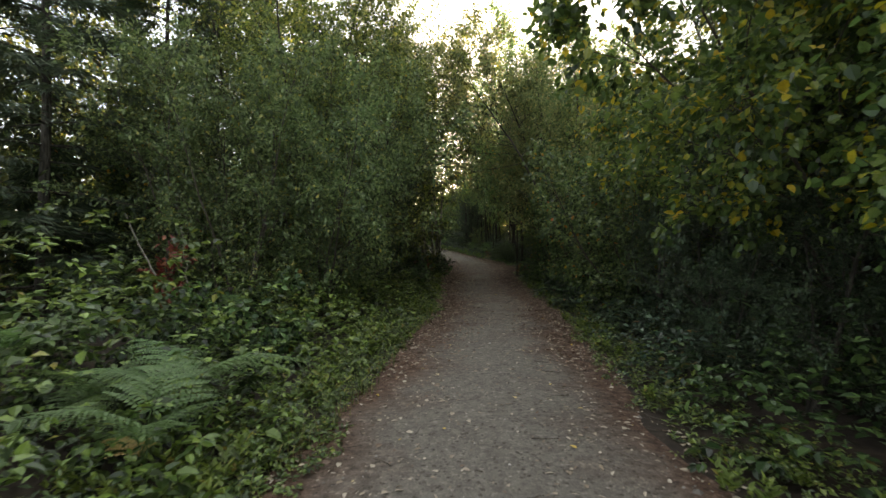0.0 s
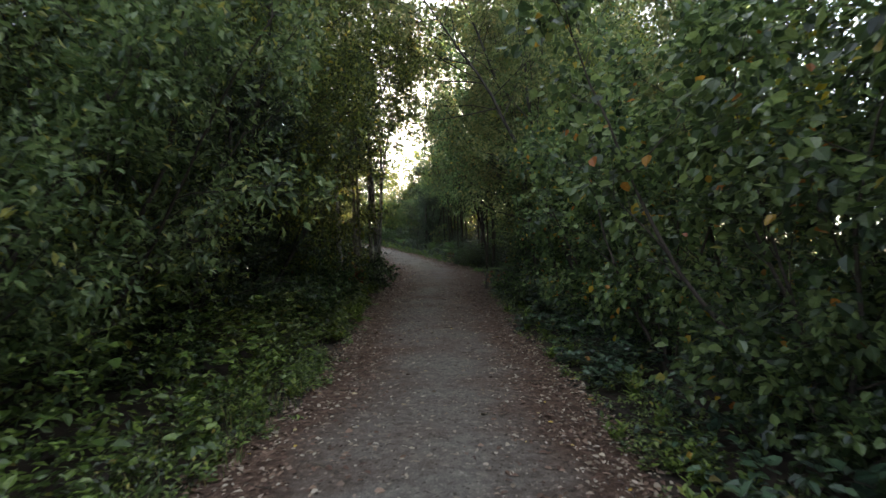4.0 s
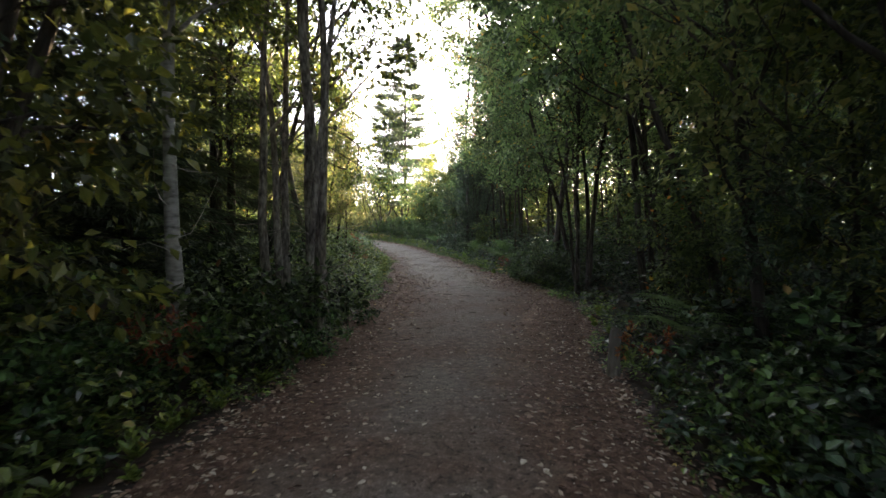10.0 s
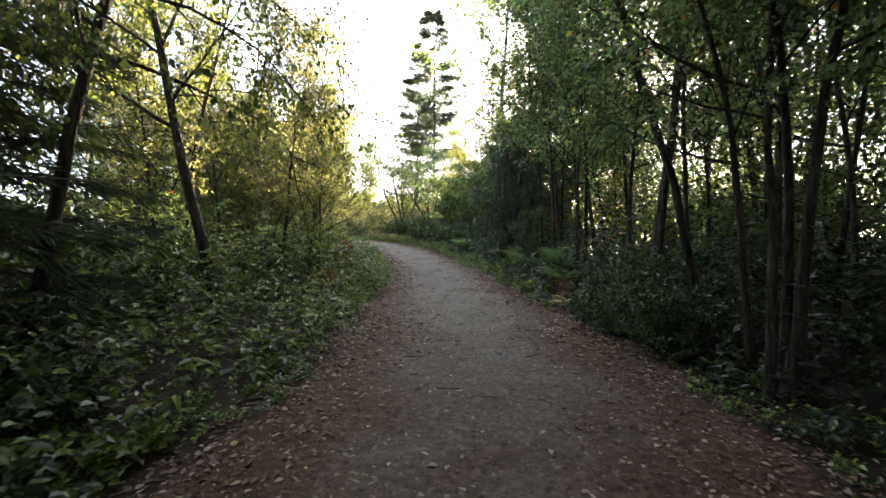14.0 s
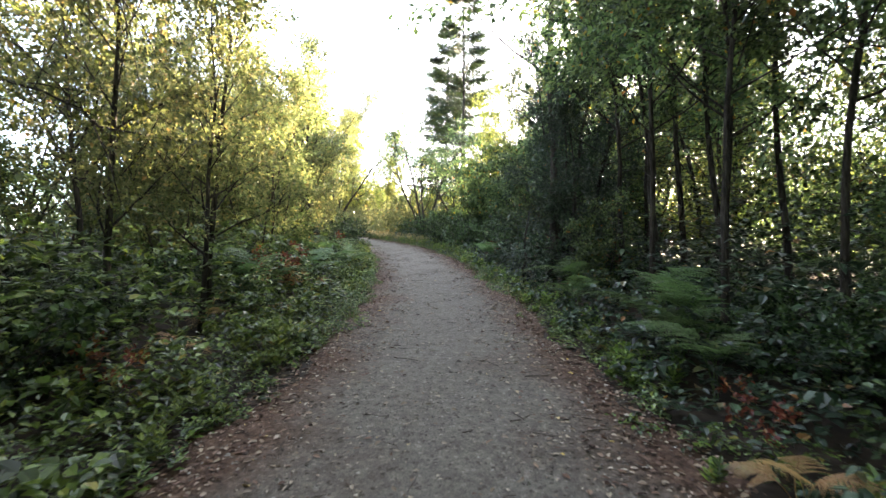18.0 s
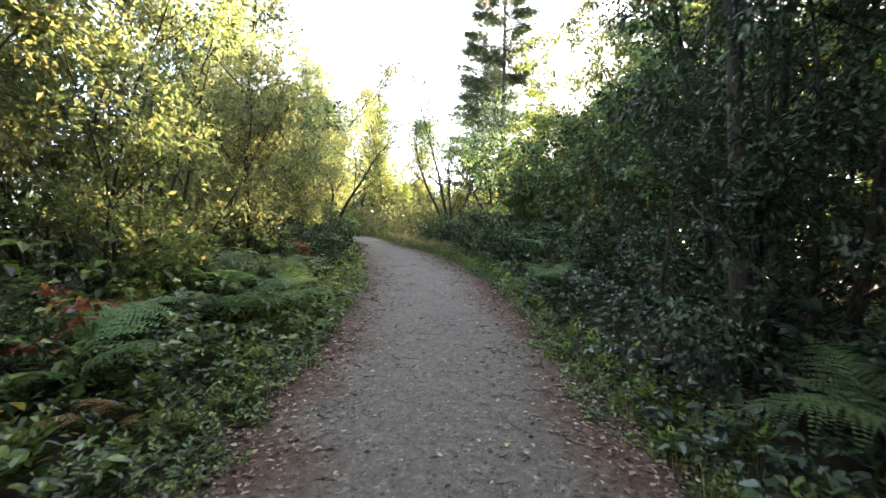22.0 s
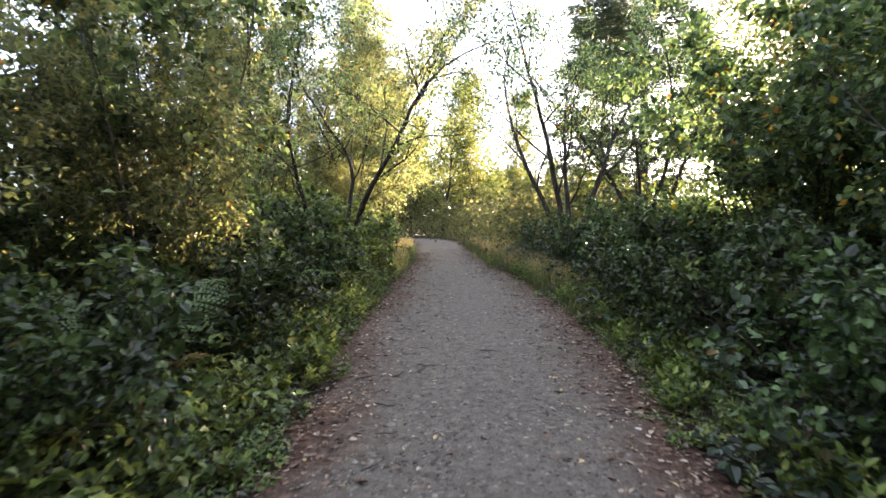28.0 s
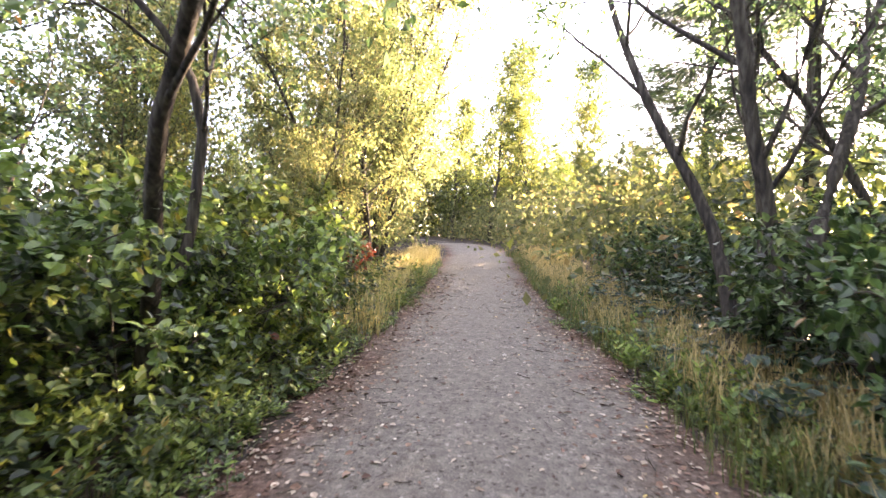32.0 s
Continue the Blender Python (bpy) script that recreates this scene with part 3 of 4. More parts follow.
def sprigs(label, seed, right, y0, y1, d0, d1, n, height, leaf, mat, per=9):
    """Upright leafy stems standing out of the undergrowth."""
    rng = np.random.default_rng(seed)
    y, d = rng.uniform(y0, y1, n), rng.uniform(d0, d1, n)
    x = edge(y, right) + (d if right else -d)
    h = height * rng.uniform(0.5, 1.3, n) * (0.45 + 0.55 * np.clip(d / 1.2, 0, 1))
    lean = rng.normal(0, 0.18, (n, 2))
    t = (np.arange(per) + 1) / per
    base = np.stack([x, y, land(x, y)], -1)
    up = np.concatenate([lean, np.ones((n, 1))], 1)
    pos = base[:, None] + up[:, None] * (h[:, None] * t)[..., None]
    a = np.arange(per) * 2.4 + rng.uniform(0, 6.28, n)[:, None]
    axis = np.stack([np.cos(a), np.sin(a), 0.25 + 0.5 * t + 0 * a], -1)
    size = leaf * rng.uniform(0.6, 1.2, (n, per)) * (1.15 - 0.6 * t)
    v, f = leaf_arrays(pos.reshape(-1, 3), axis.reshape(-1, 3), np.tile([[0, 0, 1.0]], (n * per, 1)) + rng.normal(0, .2, (n * per, 3)), size.ravel(), size.ravel() * 0.5)
    tagged(new("undergrowth", mesh_from("undergrowth", v, f, mat)), label, "undergrowth", kind="stuff")


def tufts(label, seed, right, y0, y1, d0, d1, n, height, leaf, mat, stems=6, per=7):
    """Small bushy herbs: a few short stems from one root, each closely set with leaves that point up and out."""
    rng = np.random.default_rng(seed)
    ry = rng.uniform(y0, y1, n)
    rd = rng.uniform(d0, d1, n) + 0.12 * wave(0 * ry + 2, ry, seed + 1, 1.5)
    keep = wave(0 * ry + 7, ry, seed + 4, 2.5) + rng.normal(0, 0.4, n) > -0.35
    ry, rd = ry[keep], rd[keep]
    n = len(ry)
    rx = edge(ry, right) + (rd if right else -rd)
    grow = height * rng.uniform(0.45, 1.3, n)
    a = rng.uniform(0, 6.28, (n, stems))
    lean = rng.uniform(0.1, 0.75, (n, stems))
    way = unit(np.stack([np.cos(a) * lean, np.sin(a) * lean, np.ones((n, stems))], -1))
    h = grow[:, None] * rng.uniform(0.6, 1.15, (n, stems))
    t = 0.25 + 0.75 * (np.arange(per) + 1) / per
    root = np.stack([rx, ry, land(rx, ry)], -1)
    pos = root[:, None, None] + way[:, :, None] * (h[..., None] * t)[..., None]
    b = np.arange(per) * 2.4 + rng.uniform(0, 6.28, (n, stems, 1))
    axis = np.stack([np.cos(b), np.sin(b), 0.35 + 0.75 * t + 0 * b], -1)
    size = leaf * rng.uniform(0.7, 1.2, (n, stems, per)) * (1.1 - 0.4 * t) * (0.6 + 0.4 * grow / height)[:, None, None]
    k = n * stems * per
    v, f = leaf_arrays(pos.reshape(-1, 3), axis.reshape(-1, 3), np.tile([[0, 0, 1.0]], (k, 1)) + rng.normal(0, .2, (k, 3)), size.ravel(), size.ravel() * 0.48, True)
    tagged(new("undergrowth", mesh_from("undergrowth", v, f, mat)), label, "undergrowth", kind="stuff")


def grass(name, label, seed, right, y0, y1, d0, d1, density, height, mat):
    rng = np.random.default_rng(seed)
    tufts = int(density * (y1 - y0) * (d1 - d0) / 9)
    ty = rng.uniform(y0, y1, tufts)
    td = rng.uniform(d0, d1, tufts) + 0.15 * wave(0 * ty + 5, ty, seed + 1, 1.8)
    y = np.repeat(ty, 9) + rng.normal(0, 0.06, tufts * 9)
    d = np.repeat(td, 9) + rng.normal(0, 0.06, tufts * 9)
    n = len(y)
    x = edge(y, right) + (d if right else -d)
    p = np.stack([x, y, land(x, y) - 0.01], -1)
    h = height * rng.uniform(0.4, 1.25, n)
    a = rng.uniform(0, 6.28, n)
    out = np.stack([np.cos(a), np.sin(a), 0 * a], -1)
    lean = rng.uniform(0.1, 0.7, n)[:, None]
    side = np.stack([-np.sin(a), np.cos(a), 0 * a], -1) * 0.0024 * rng.uniform(0.7, 1.6, n)[:, None]
    up = np.array([0, 0, 1.0])
    m1 = p + up * h[:, None] * 0.5 + out * lean * h[:, None] * 0.22
    m2 = p + up * h[:, None] * 0.85 + out * lean * h[:, None] * 0.6
    tip = p + up * h[:, None] * 0.95 + out * lean * h[:, None]
    v = np.stack([p - side, p + side, m1 + side, m1 - side, m2 + side * 0.7, m2 - side * 0.7, tip + side * 0.1, tip - side * 0.1], 1)
    f = np.array([[0, 1, 2, 3], [3, 2, 4, 5], [5, 4, 6, 7]])
    f = (np.arange(n)[:, None, None] * 8 + f[None]).reshape(-1, 4)
    tagged(new(name, mesh_from(name, v.reshape(-1, 3), f, mat)), label, "grass", kind="stuff")


def far_wood(label, seed, line, n, depth, height, leaf, mat, base=0.0):
    """A far belt of woodland along a line of the plan, as one mass of leaf clumps with an uneven top."""
    rng = np.random.default_rng(seed)
    line = np.asarray(line, float)
    cum = np.concatenate([[0], np.cumsum(np.linalg.norm(np.diff(line, axis=0), axis=1))])
    s = rng.uniform(0, cum[-1], n)
    x = np.interp(s, cum, line[:, 0]) + rng.normal(0, depth, n)
    y = np.interp(s, cum, line[:, 1]) + rng.normal(0, depth, n)
    top = height * (0.78 + 0.3 * wave(s, 0 * s, seed, 7) + 0.16 * wave(s, 0 * s, seed + 1, 2.4))
    z = land(x, y) + base + (top - base) * rng.uniform(0, 1, n) ** 0.85
    axis = rng.normal(0, 1, (n, 3))
    nrm = unit(rng.normal(0, 0.7, (n, 3)) + [0, 0, 1])
    size = leaf * rng.uniform(0.5, 1.4, n)
    v, f = leaf_arrays(np.stack([x, y, z], -1), axis, nrm, size, size * 0.65)
    tagged(new("far_wood", mesh_from("far_wood", v, f, mat)), label, "woodland", kind="stuff")


# ---- ferns ----
def frond_mesh(seed, length, mat, pairs=15, pinnules=11, arch=0.55):
    """One frond: an arching stalk with opposite leaflets, each cut into lobes."""
    rng = np.random.default_rng(seed)
    t = np.linspace(0, 1, 14)
    stalk = np.stack([length * (0.3 * t + 0.62 * t ** 2), 0.03 * np.sin(t * 3 + seed), length * (1.5 * t - (0.85 + arch * 0.5) * t ** 2)], -1)
    quads = [tube_arrays(stalk, np.linspace(0.006, 0.0015, 14), 4)]
    for k in range(pairs):
        f = 0.4 + 0.59 * k / (pairs - 1)
        p, d = along(stalk, [f])
        ln = length * 0.36 * (1 - (k / pairs) ** 1.2) * rng.uniform(0.85, 1.1) + 0.03
        for side in (-1, 1):
            out = unit(d[0] * 0.55 + np.array([0, side, 0.02]) + rng.normal(0, 0.06, 3))
            q = (np.arange(pinnules) + 0.5) / pinnules
            rib = p[0] + out * (q * ln)[:, None] - np.array([0, 0, 1]) * (q ** 2 * ln * 0.28)[:, None]
            for s2 in (-1, 1):
                ax = np.cross(out, [0, 0, 1.0]) * s2 + out * 0.5
                w = ln * 0.135 * (1.12 - q)
                quads.append(leaf_arrays(rib, np.repeat(ax[None], pinnules, 0), np.repeat([[0, 0, 1.0]], pinnules, 0), w, np.full(pinnules, ln / pinnules * 1.1)))
    return mesh_from("frond", *join(quads), mat)


FRONDS = [frond_mesh(k, 1.0, M_FERN, arch=0.45 + 0.12 * k) for k in range(3)]
FRONDS_DRY = [frond_mesh(7, 0.9, M_FERN_DRY, arch=0.5), frond_mesh(8, 0.8, M_FERN_DRY, arch=0.75)]


def fern(x, y, size, dry=0, count=6, seed=0, lift=0):
    rng = random.Random(seed + round(x * 91 + y * 57))
    label = "dry orange-brown bracken fern beside the path" if dry > 1 else "green bracken fern with arching fronds beside the path"
    ob = thing("fern", label, "fern", "ferns along the path")
    ob.matrix_basis = at(x, y, rng.uniform(0, 360), size, 0.02)
    for k in range(count):
        kind = FRONDS_DRY if (dry > 1 or (dry and k == 0)) else FRONDS
        m = pose(0, 0, 0, rng.uniform(-12, 12), rng.uniform(-18, 12) - lift, k * 360 / count + rng.uniform(-22, 22)) @ Matrix.Scale(rng.uniform(.7, 1.1), 4)
        part("frond", kind[rng.randrange(len(kind))], ob, m=m)


def stump(x, y, height, r, label, tip=0):
    """A weathered post with a ragged, slightly hollow top."""
    rng = random.Random(round(x * 50 + y))
    bm = bmesh.new()
    rings = []
    for k, z in enumerate((-0.1, 0.02, 0.15 * height, 0.5 * height, 0.85 * height, height, height * 0.97, height * 0.93)):
        q = (1.35, 1.15, 1.03, 0.97, 0.95, 0.9, 0.6, 0.2)[k]
        rings.append([bm.verts.new((math.cos(a) * r * q * rng.uniform(.9, 1.1), math.sin(a) * r * q * rng.uniform(.9, 1.1), z + (rng.uniform(-.02, .02) if k > 3 else 0)))
                      for a in [j * math.pi / 7 for j in range(14)]])
    for lo, hi in zip(rings, rings[1:]):
        for j in range(14):
            bm.faces.new((lo[j], lo[(j + 1) % 14], hi[(j + 1) % 14], hi[j]))
    bm.faces.new(rings[-1])
    me = bpy.data.meshes.new("tree_stump")
    bm.to_mesh(me)
    bm.free()
    me.materials.append(M_STUMP)
    ob = tagged(new("tree_stump", me), label, "stump")
    ob.matrix_basis = at(x, y, 0, 1, 0, tip, tip * .5)


def stick(x0, y0, z0, x1, y1, z1, r, label, seed=0, mat=None):
    rng = np.random.default_rng(seed)
    p, q = np.array([x0, y0, float(land(x0, y0)) + z0]), np.array([x1, y1, float(land(x1, y1)) + z1])
    t = np.linspace(0, 1, 9)[:, None]
    pts = p * (1 - t) + q * t + rng.normal(0, np.linalg.norm(q - p) * 0.012, (9, 3)) - [0, 0, 1] * np.sin(t * np.pi) * 0.03
    v, f = tube_arrays(pts, np.linspace(r, r * 0.45, 9), 7)
    tagged(new("fallen_branch", mesh_from("fallen_branch", v, f, mat or M_STUMP, True)), label, "branch")


# ---- plant kinds, each built once ----
HAZEL = [plant("hazel_bush", "tall green broad-leaved hazel bush beside the woodland path", "bush", "hazel bushes along the path",
               grown(11 + k, 4.4, .03, stems=6, spread=.34, limbs=7, start=.1, limb=.26, tilt=62, subs=4, sprays=7, spray=.36, per=8,
                     leaf=.1, wide=.75, hang=.35, sides=5), M_TWIG, M_HAZEL, "stem") for k in range(3)]
NEAR = [plant("hazel_bush", "tall hazel bush with rounded green and a few yellow leaves", "bush", "hazel bushes along the path",
              grown(411 + k, 4.4, .028, stems=6, spread=.36, limbs=8, start=.06, limb=.27, tilt=64, subs=5, sprays=7, spray=.36, per=6,
                    leaf=.088, wide=.78, hang=.4, sides=5, six=True), M_TWIG, M_HAZEL, "stem") for k in range(2)]
SALLOW = [plant("sallow_bush", "light yellow-green sallow bush catching the low sun", "bush", "sallow bushes in the clearing",
                grown(31 + k, 4.2, .028, stems=6, spread=.3, limbs=8, start=.1, limb=.24, tilt=50, subs=4, sprays=8, spray=.34, per=9,
                      leaf=.072, wide=.5, hang=.2, sides=5), M_TWIG, M_LIGHT, "stem") for k in range(3)]
YOUNG = [plant("young_tree", "slender young tree with airy yellow-green leaves", "tree", "young trees beside the path",
               grown(51 + k, 6.0, .048, limbs=22, start=.22, limb=.27, tilt=48, subs=5, sprays=7, spray=.34, per=10, leaf=.07, wide=.6,
                     hang=.25, wander=.05), M_BARK, M_LIGHT, split=True) for k in range(3)]
BIRCH = [plant("birch_tree", "birch tree with thin grey trunk and small hanging leaves", "tree", "birches by the path",
               grown(71 + k, 10.5, .085, limbs=26, start=.28, limb=.24, tilt=48, subs=5, sprays=13, spray=.55, per=11, leaf=.08, wide=.68,
                     hang=.8, wander=.045, rise=-.01, dead=10), (M_BIRCH_BARK, M_BARK)[k], M_BIRCH, split=True) for k in range(2)]
WOOD = [plant("woodland_tree", "dark slender woodland tree with bare lower trunk and dead twigs", "tree", "trees of the dark wood",
              grown(91 + k, 9.5, .055, limbs=20, start=.3, limb=.27, tilt=58, subs=4, sprays=9, spray=.5, per=12, leaf=.095, wide=.65,
                    hang=.3, wander=.06, dead=26, sides=10), M_BARK, M_HAZEL) for k in range(3)]
ARCH = [plant("arching_tree", "slender tree leaning over the path with light green leaves", "tree", "trees arching over the path",
              grown(331 + k, 8.8, .06, limbs=18, start=.5, limb=.3, tilt=60, subs=5, sprays=8, spray=.45, per=7, leaf=.1, wide=.65,
                    hang=.4, wander=.06), M_BARK, M_LIGHT) for k in range(2)]
DARK = [plant("evergreen_tree", "dense dark evergreen tree with glossy leaves down to the ground", "tree", "dark evergreens",
              grown(111 + k, 7.5, .08, stems=2, spread=.15, limbs=20, start=.06, limb=.25, tilt=70, subs=5, sprays=9, spray=.35, per=8, leaf=.09,
                    wide=.5, hang=.3), M_BARK, M_DARK) for k in range(2)]
SPRUCE = [plant("spruce_tree", "dark spruce with drooping needle boughs to the ground", "tree", "spruces in the wood",
                conifer(131 + k, 12.0, .11, start=.06, reach=.2, droop=.14, per=230, needle=.19, broad=.18), M_BARK, M_NEEDLE) for k in range(2)]
FIR = [plant("fir_tree", "tall fir with open layered boughs against the sky", "tree", "tall firs beyond the clearing",
             conifer(151 + k, 18.0, .18, start=.12, whorl=.55, reach=.19, droop=.07, per=300, needle=.32, bare=.08, tuft=.9, broad=.17), M_BARK, M_NEEDLE) for k in range(2)]
BRAMBLE = [plant("bramble_bush", "low mound of dark green bramble leaves on arching canes", "bush", "brambles along the path",
                 grown(171 + k, 1.35, .010, stems=8, spread=1.0, limbs=5, start=.12, limb=.45, tilt=60, subs=2, sprays=6, spray=.26, per=6,
                       leaf=.09, wide=.75, hang=.15, wander=.12, rise=-.12, sides=3, base=.18, six=True), M_TWIG, M_BRAMBLE, "cane") for k in range(3)]
FAR = [plant("far_tree", "distant leafy tree closing the view", "tree", "trees round the clearing",
             grown(191 + k, 10.0, .11, limbs=24, start=.12, limb=.28, tilt=52, subs=5, sprays=8, spray=.7, per=11, leaf=.14, wide=.7, hang=.3),
             M_BARK, M_BIRCH) for k in range(3)]
FAR_LIGHT = [plant("far_tree", "distant yellow-green tree lit by the low sun", "tree", "trees round the clearing",
                   grown(211 + k, 9.0, .08, stems=2, spread=.12, limbs=20, start=.08, limb=.24, tilt=48, subs=5, sprays=10, spray=.5, per=9, leaf=.095, wide=.55, hang=.35),
                   M_BARK, M_LIGHT) for k in range(2)]
MID = [plant("alder_tree", "tall dense grey-green alder filling the wood's edge", "tree", "alders at the wood's edge",
             grown(231 + k, 8.5, .06, stems=3, spread=.2, limbs=13, start=.06, limb=.27, tilt=55, subs=4, sprays=10, spray=.5, per=13, leaf=.085, wide=.6,
                   hang=.3), M_BARK, M_BIRCH, "stem") for k in range(2)]
CLUMP = [plant("alder_clump", "close clump of tall grey alder trunks beside the path", "tree", "",
               grown(301, 10.0, .085, stems=7, spread=.1, base=.3, limbs=9, start=.32, limb=.2, tilt=45, subs=4, sprays=7, spray=.5, per=6, leaf=.1, wide=.65,
                     hang=.3, dead=8, wander=.035, sides=9), M_GREY_BARK, M_BIRCH, "trunk")]
# Bramble thicket with shade put into its darker leaf colour.
SHADED_BUSH = [plant("bramble_thicket", "dense bramble thicket in a shaded leaf colour beside the path", "bush", "bramble thickets in the clearing",
                   grown(287, 2.0, .012, stems=10, spread=.8, limbs=6, start=.1, limb=.32, tilt=58, subs=3, sprays=6, spray=.26, per=6,
                         leaf=.085, wide=.7, hang=.2, wander=.1, rise=-.06, sides=3, base=.3, six=True), M_TWIG, M_BRAMBLE, "cane")]
THORN = [plant("hawthorn_tree", "crooked dark hawthorn with forking limbs over the bushes", "tree", "",
               grown(251, 5.6, .075, stems=4, spread=.42, limbs=12, start=.4, limb=.36, tilt=54, subs=5, sprays=7, spray=.4, per=7, leaf=.06, wide=.65,
                     hang=.3, crook=1.8, wander=.08, lean=(-.12, .1)), M_BARK, M_HAZEL, "stem", split=True)]
ROWAN = [plant("rowan_tree", "open-crowned tree with forked trunk against the bright sky", "tree", "",
               grown(262, 6.8, .085, stems=4, spread=.17, base=.14, limbs=9, start=.3, limb=.4, tilt=50, subs=5, sprays=8, spray=.42, per=7, leaf=.08, wide=.5,
                     hang=.3, crook=1.0), M_BARK, M_HAZEL, "stem", split=True)]
# The same thicket with light put into its leaves by the brighter herb green.
LIT_BUSH = [plant("bramble_thicket", "head-high leafy bramble thicket in a lit leaf colour beside the path", "bush", "bramble thickets in the clearing",
              grown(281 + k, 2.0, .012, stems=10, spread=.8, limbs=6, start=.1, limb=.32, tilt=58, subs=3, sprays=6, spray=.26, per=6,
                    leaf=.085, wide=.72, hang=.2, wander=.1, rise=-.06, sides=3, base=.3, six=True), M_TWIG, M_HERB, "cane") for k in range(2)]
RED = [plant("red_leaved_sprig", "thin stems with red and orange autumn leaves", "sprig", "red autumn sprigs in the undergrowth",
             grown(271 + k, 1.15, .008, stems=2, spread=.3, limbs=5, start=.45, limb=.25, tilt=50, subs=2, sprays=3, spray=.14, per=4, leaf=.085, wide=.6,
                   hang=.2, sides=4), M_TWIG, M_RED, "stem") for k in range(2)]
OVER = [plant("hazel_bush", "hazel with bare lower stems and a spreading crown over the path", "bush", "hazel bushes along the path",
              grown(421 + k, 5.0, .03, stems=6, spread=.34, limbs=8, start=.42, limb=.3, tilt=66, subs=5, sprays=8, spray=.36, per=9,
                    leaf=.078, wide=.8, hang=.4, sides=5, six=True), M_TWIG, M_YELLOWING, "stem") for k in range(2)]
WEEP = [plant("weeping_birch", "birch with long drooping leafy twigs hanging over the path", "tree", "birches by the path",
              grown(441 + k, 8.5, .075, limbs=22, start=.34, limb=.34, tilt=72, subs=7, sprays=11, spray=.6, per=10, leaf=.055, wide=.7,
                    hang=1.0, wander=.05, rise=-.16), M_BARK, M_BIRCH) for k in range(1)]
WILLOW = [plant("willow_bush", "grey-green willow bush with narrow leaves beside the path", "bush", "willow bushes by the path",
                grown(461 + k, 5.2, .03, stems=6, spread=.28, limbs=9, start=.1, limb=.25, tilt=52, subs=5, sprays=8, spray=.34, per=6,
                      leaf=.088, wide=.5, hang=.2, sides=5), M_TWIG, M_WILLOW, "stem") for k in range(2)]
USED = set()


def put(kind, x, y, size=1.0, turn=None, k=None, tipx=0, tipy=0, sink=0.0, label=""):
    """Sets the next plant of a kind on the ground: the first goes to the one that was built, the rest are copies."""
    rng = random.Random(round(x * 131 + y * 977))
    proto = kind[rng.randrange(len(kind)) if k is None else k]
    m = at(x, y, rng.uniform(0, 360) if turn is None else turn, size, sink, tipx, tipy)
    if proto.name not in USED:
        USED.add(proto.name)
        proto.matrix_basis = m
        ob = proto
    else:
        ob = copy_thing(proto, m) if proto.name not in FIRST else copy_thing(proto, m @ FIRST[proto.name])
    if proto.name not in FIRST:
        FIRST[proto.name] = Matrix.Scale(1 / size, 4)
    if label:
        ob["label"] = label
    return ob


FIRST = {}

FERNS = [(-2.45, 3.5, "g"), (-1.9, 3.7, "g"), (-3.37, 4.1, "g"), (-1.75, 3.0, "h"), (2.9, 33.2, "g"), (5.3, 36.6, "g"), (2.9, 32.2, "g"), 
         (2.1, 36.9, "g"), (2.72, 33.8, "g"), (2.8, 33, "g"), (-4.3, 38.3, "d"), (-4.38, 40.6, "g"), (-3.5, 36.9, "g"), (-3.1, 39.5, "g"),
         (2.14, 36.4, "g"), (2.0, 35.2, "g"), (-3, 38.2, "g"), (-4.06, 40.3, "g"), (-4.3, 41.9, "g"), (-.2, 45.2, "g"),
         (.1, 42.4, "g"), (-3.8, 37.9, "d"), (-3.5, 40.3, "g"), (.1, 44.3, "g"), (.54, 43.9, "g"), (.15, 41.7, "g"),
         (-5.1, 43.9, "g"), (-3.7, 40.5, "g"), (-6.7, 46.3, "g"), (-6.3, 46.6, "g"), (-9, 59.9, "g"), (3.8, 21.3, "g"), (4.0, 11.4, "g"), 
         (-2.9, 38.7, "g"), (-2.6, 36.3, "g"), (-3.7, 38.9, "g"), (-4.2, 5.2, "g"), (-3, 7.2, "g"), (-2.7, 34.8, "g")]

# left side
for x, y, s in [(-5.2, 11.3, .95), (-3.6, 12.8, .9), (-6.8, 13.5, 1.2), (-4.4, 15.5, 1.15), (-9.5, 12.5, 1.3),
                (-7.2, 6.2, .7)]:
    put(HAZEL, x, y, s)
for x, y, s in [(-7.4, 9.4, 1.0), (-7.4, 13.2, 1.0), (-10.4, 11.5, 1.1), (-3.0, 23.2, .75), (-5.4, 24.6, 1.0), (-3.5, 26.7, .75), (-6.4, 28.6, .9), (-3.4, 17.6, .7), (-5.5, 20.8, .9), (-3.9, 22.4, .9)]:
    put(SPRUCE, x, y, s)
for x, y, s in [(-2.5, 13.9, .85), (-2.2, 16.2, .75), (-2.8, 18.6, .8), (-3.8, 16.6, .95), (-4.7, 13.4, 1.1), (-5.2, 18.4, 1.2), (-4.6, 21.6, 1.1)]:
    put(DARK, x, y, s)
put(BIRCH, -2.6, 25.3, 1.0, k=1)
put(BIRCH, -1.13, 21.2, .95, k=0, tipy=-3)
put(CLUMP, -.52, 22.9, 1.0, turn=0)
put(BIRCH, -2.04, 28.76, .95, k=1, tipy=-13, tipx=6)
put(WEEP, -2.4, 26.2, .95, tipy=8)
put(WEEP, -4.3, 31.2, .85, tipy=3)
for x, y, s in [(-2.74, 32.2, .85), (-2.35, 33.1, .75), (-2.83, 33.9, .95), (-4.6, 31, 1.0), (-5.5, 34.5, 1.1), (-6.6, 29, 1.2), (-8, 33, 1.2)]:
    put(YOUNG, x, y, s)
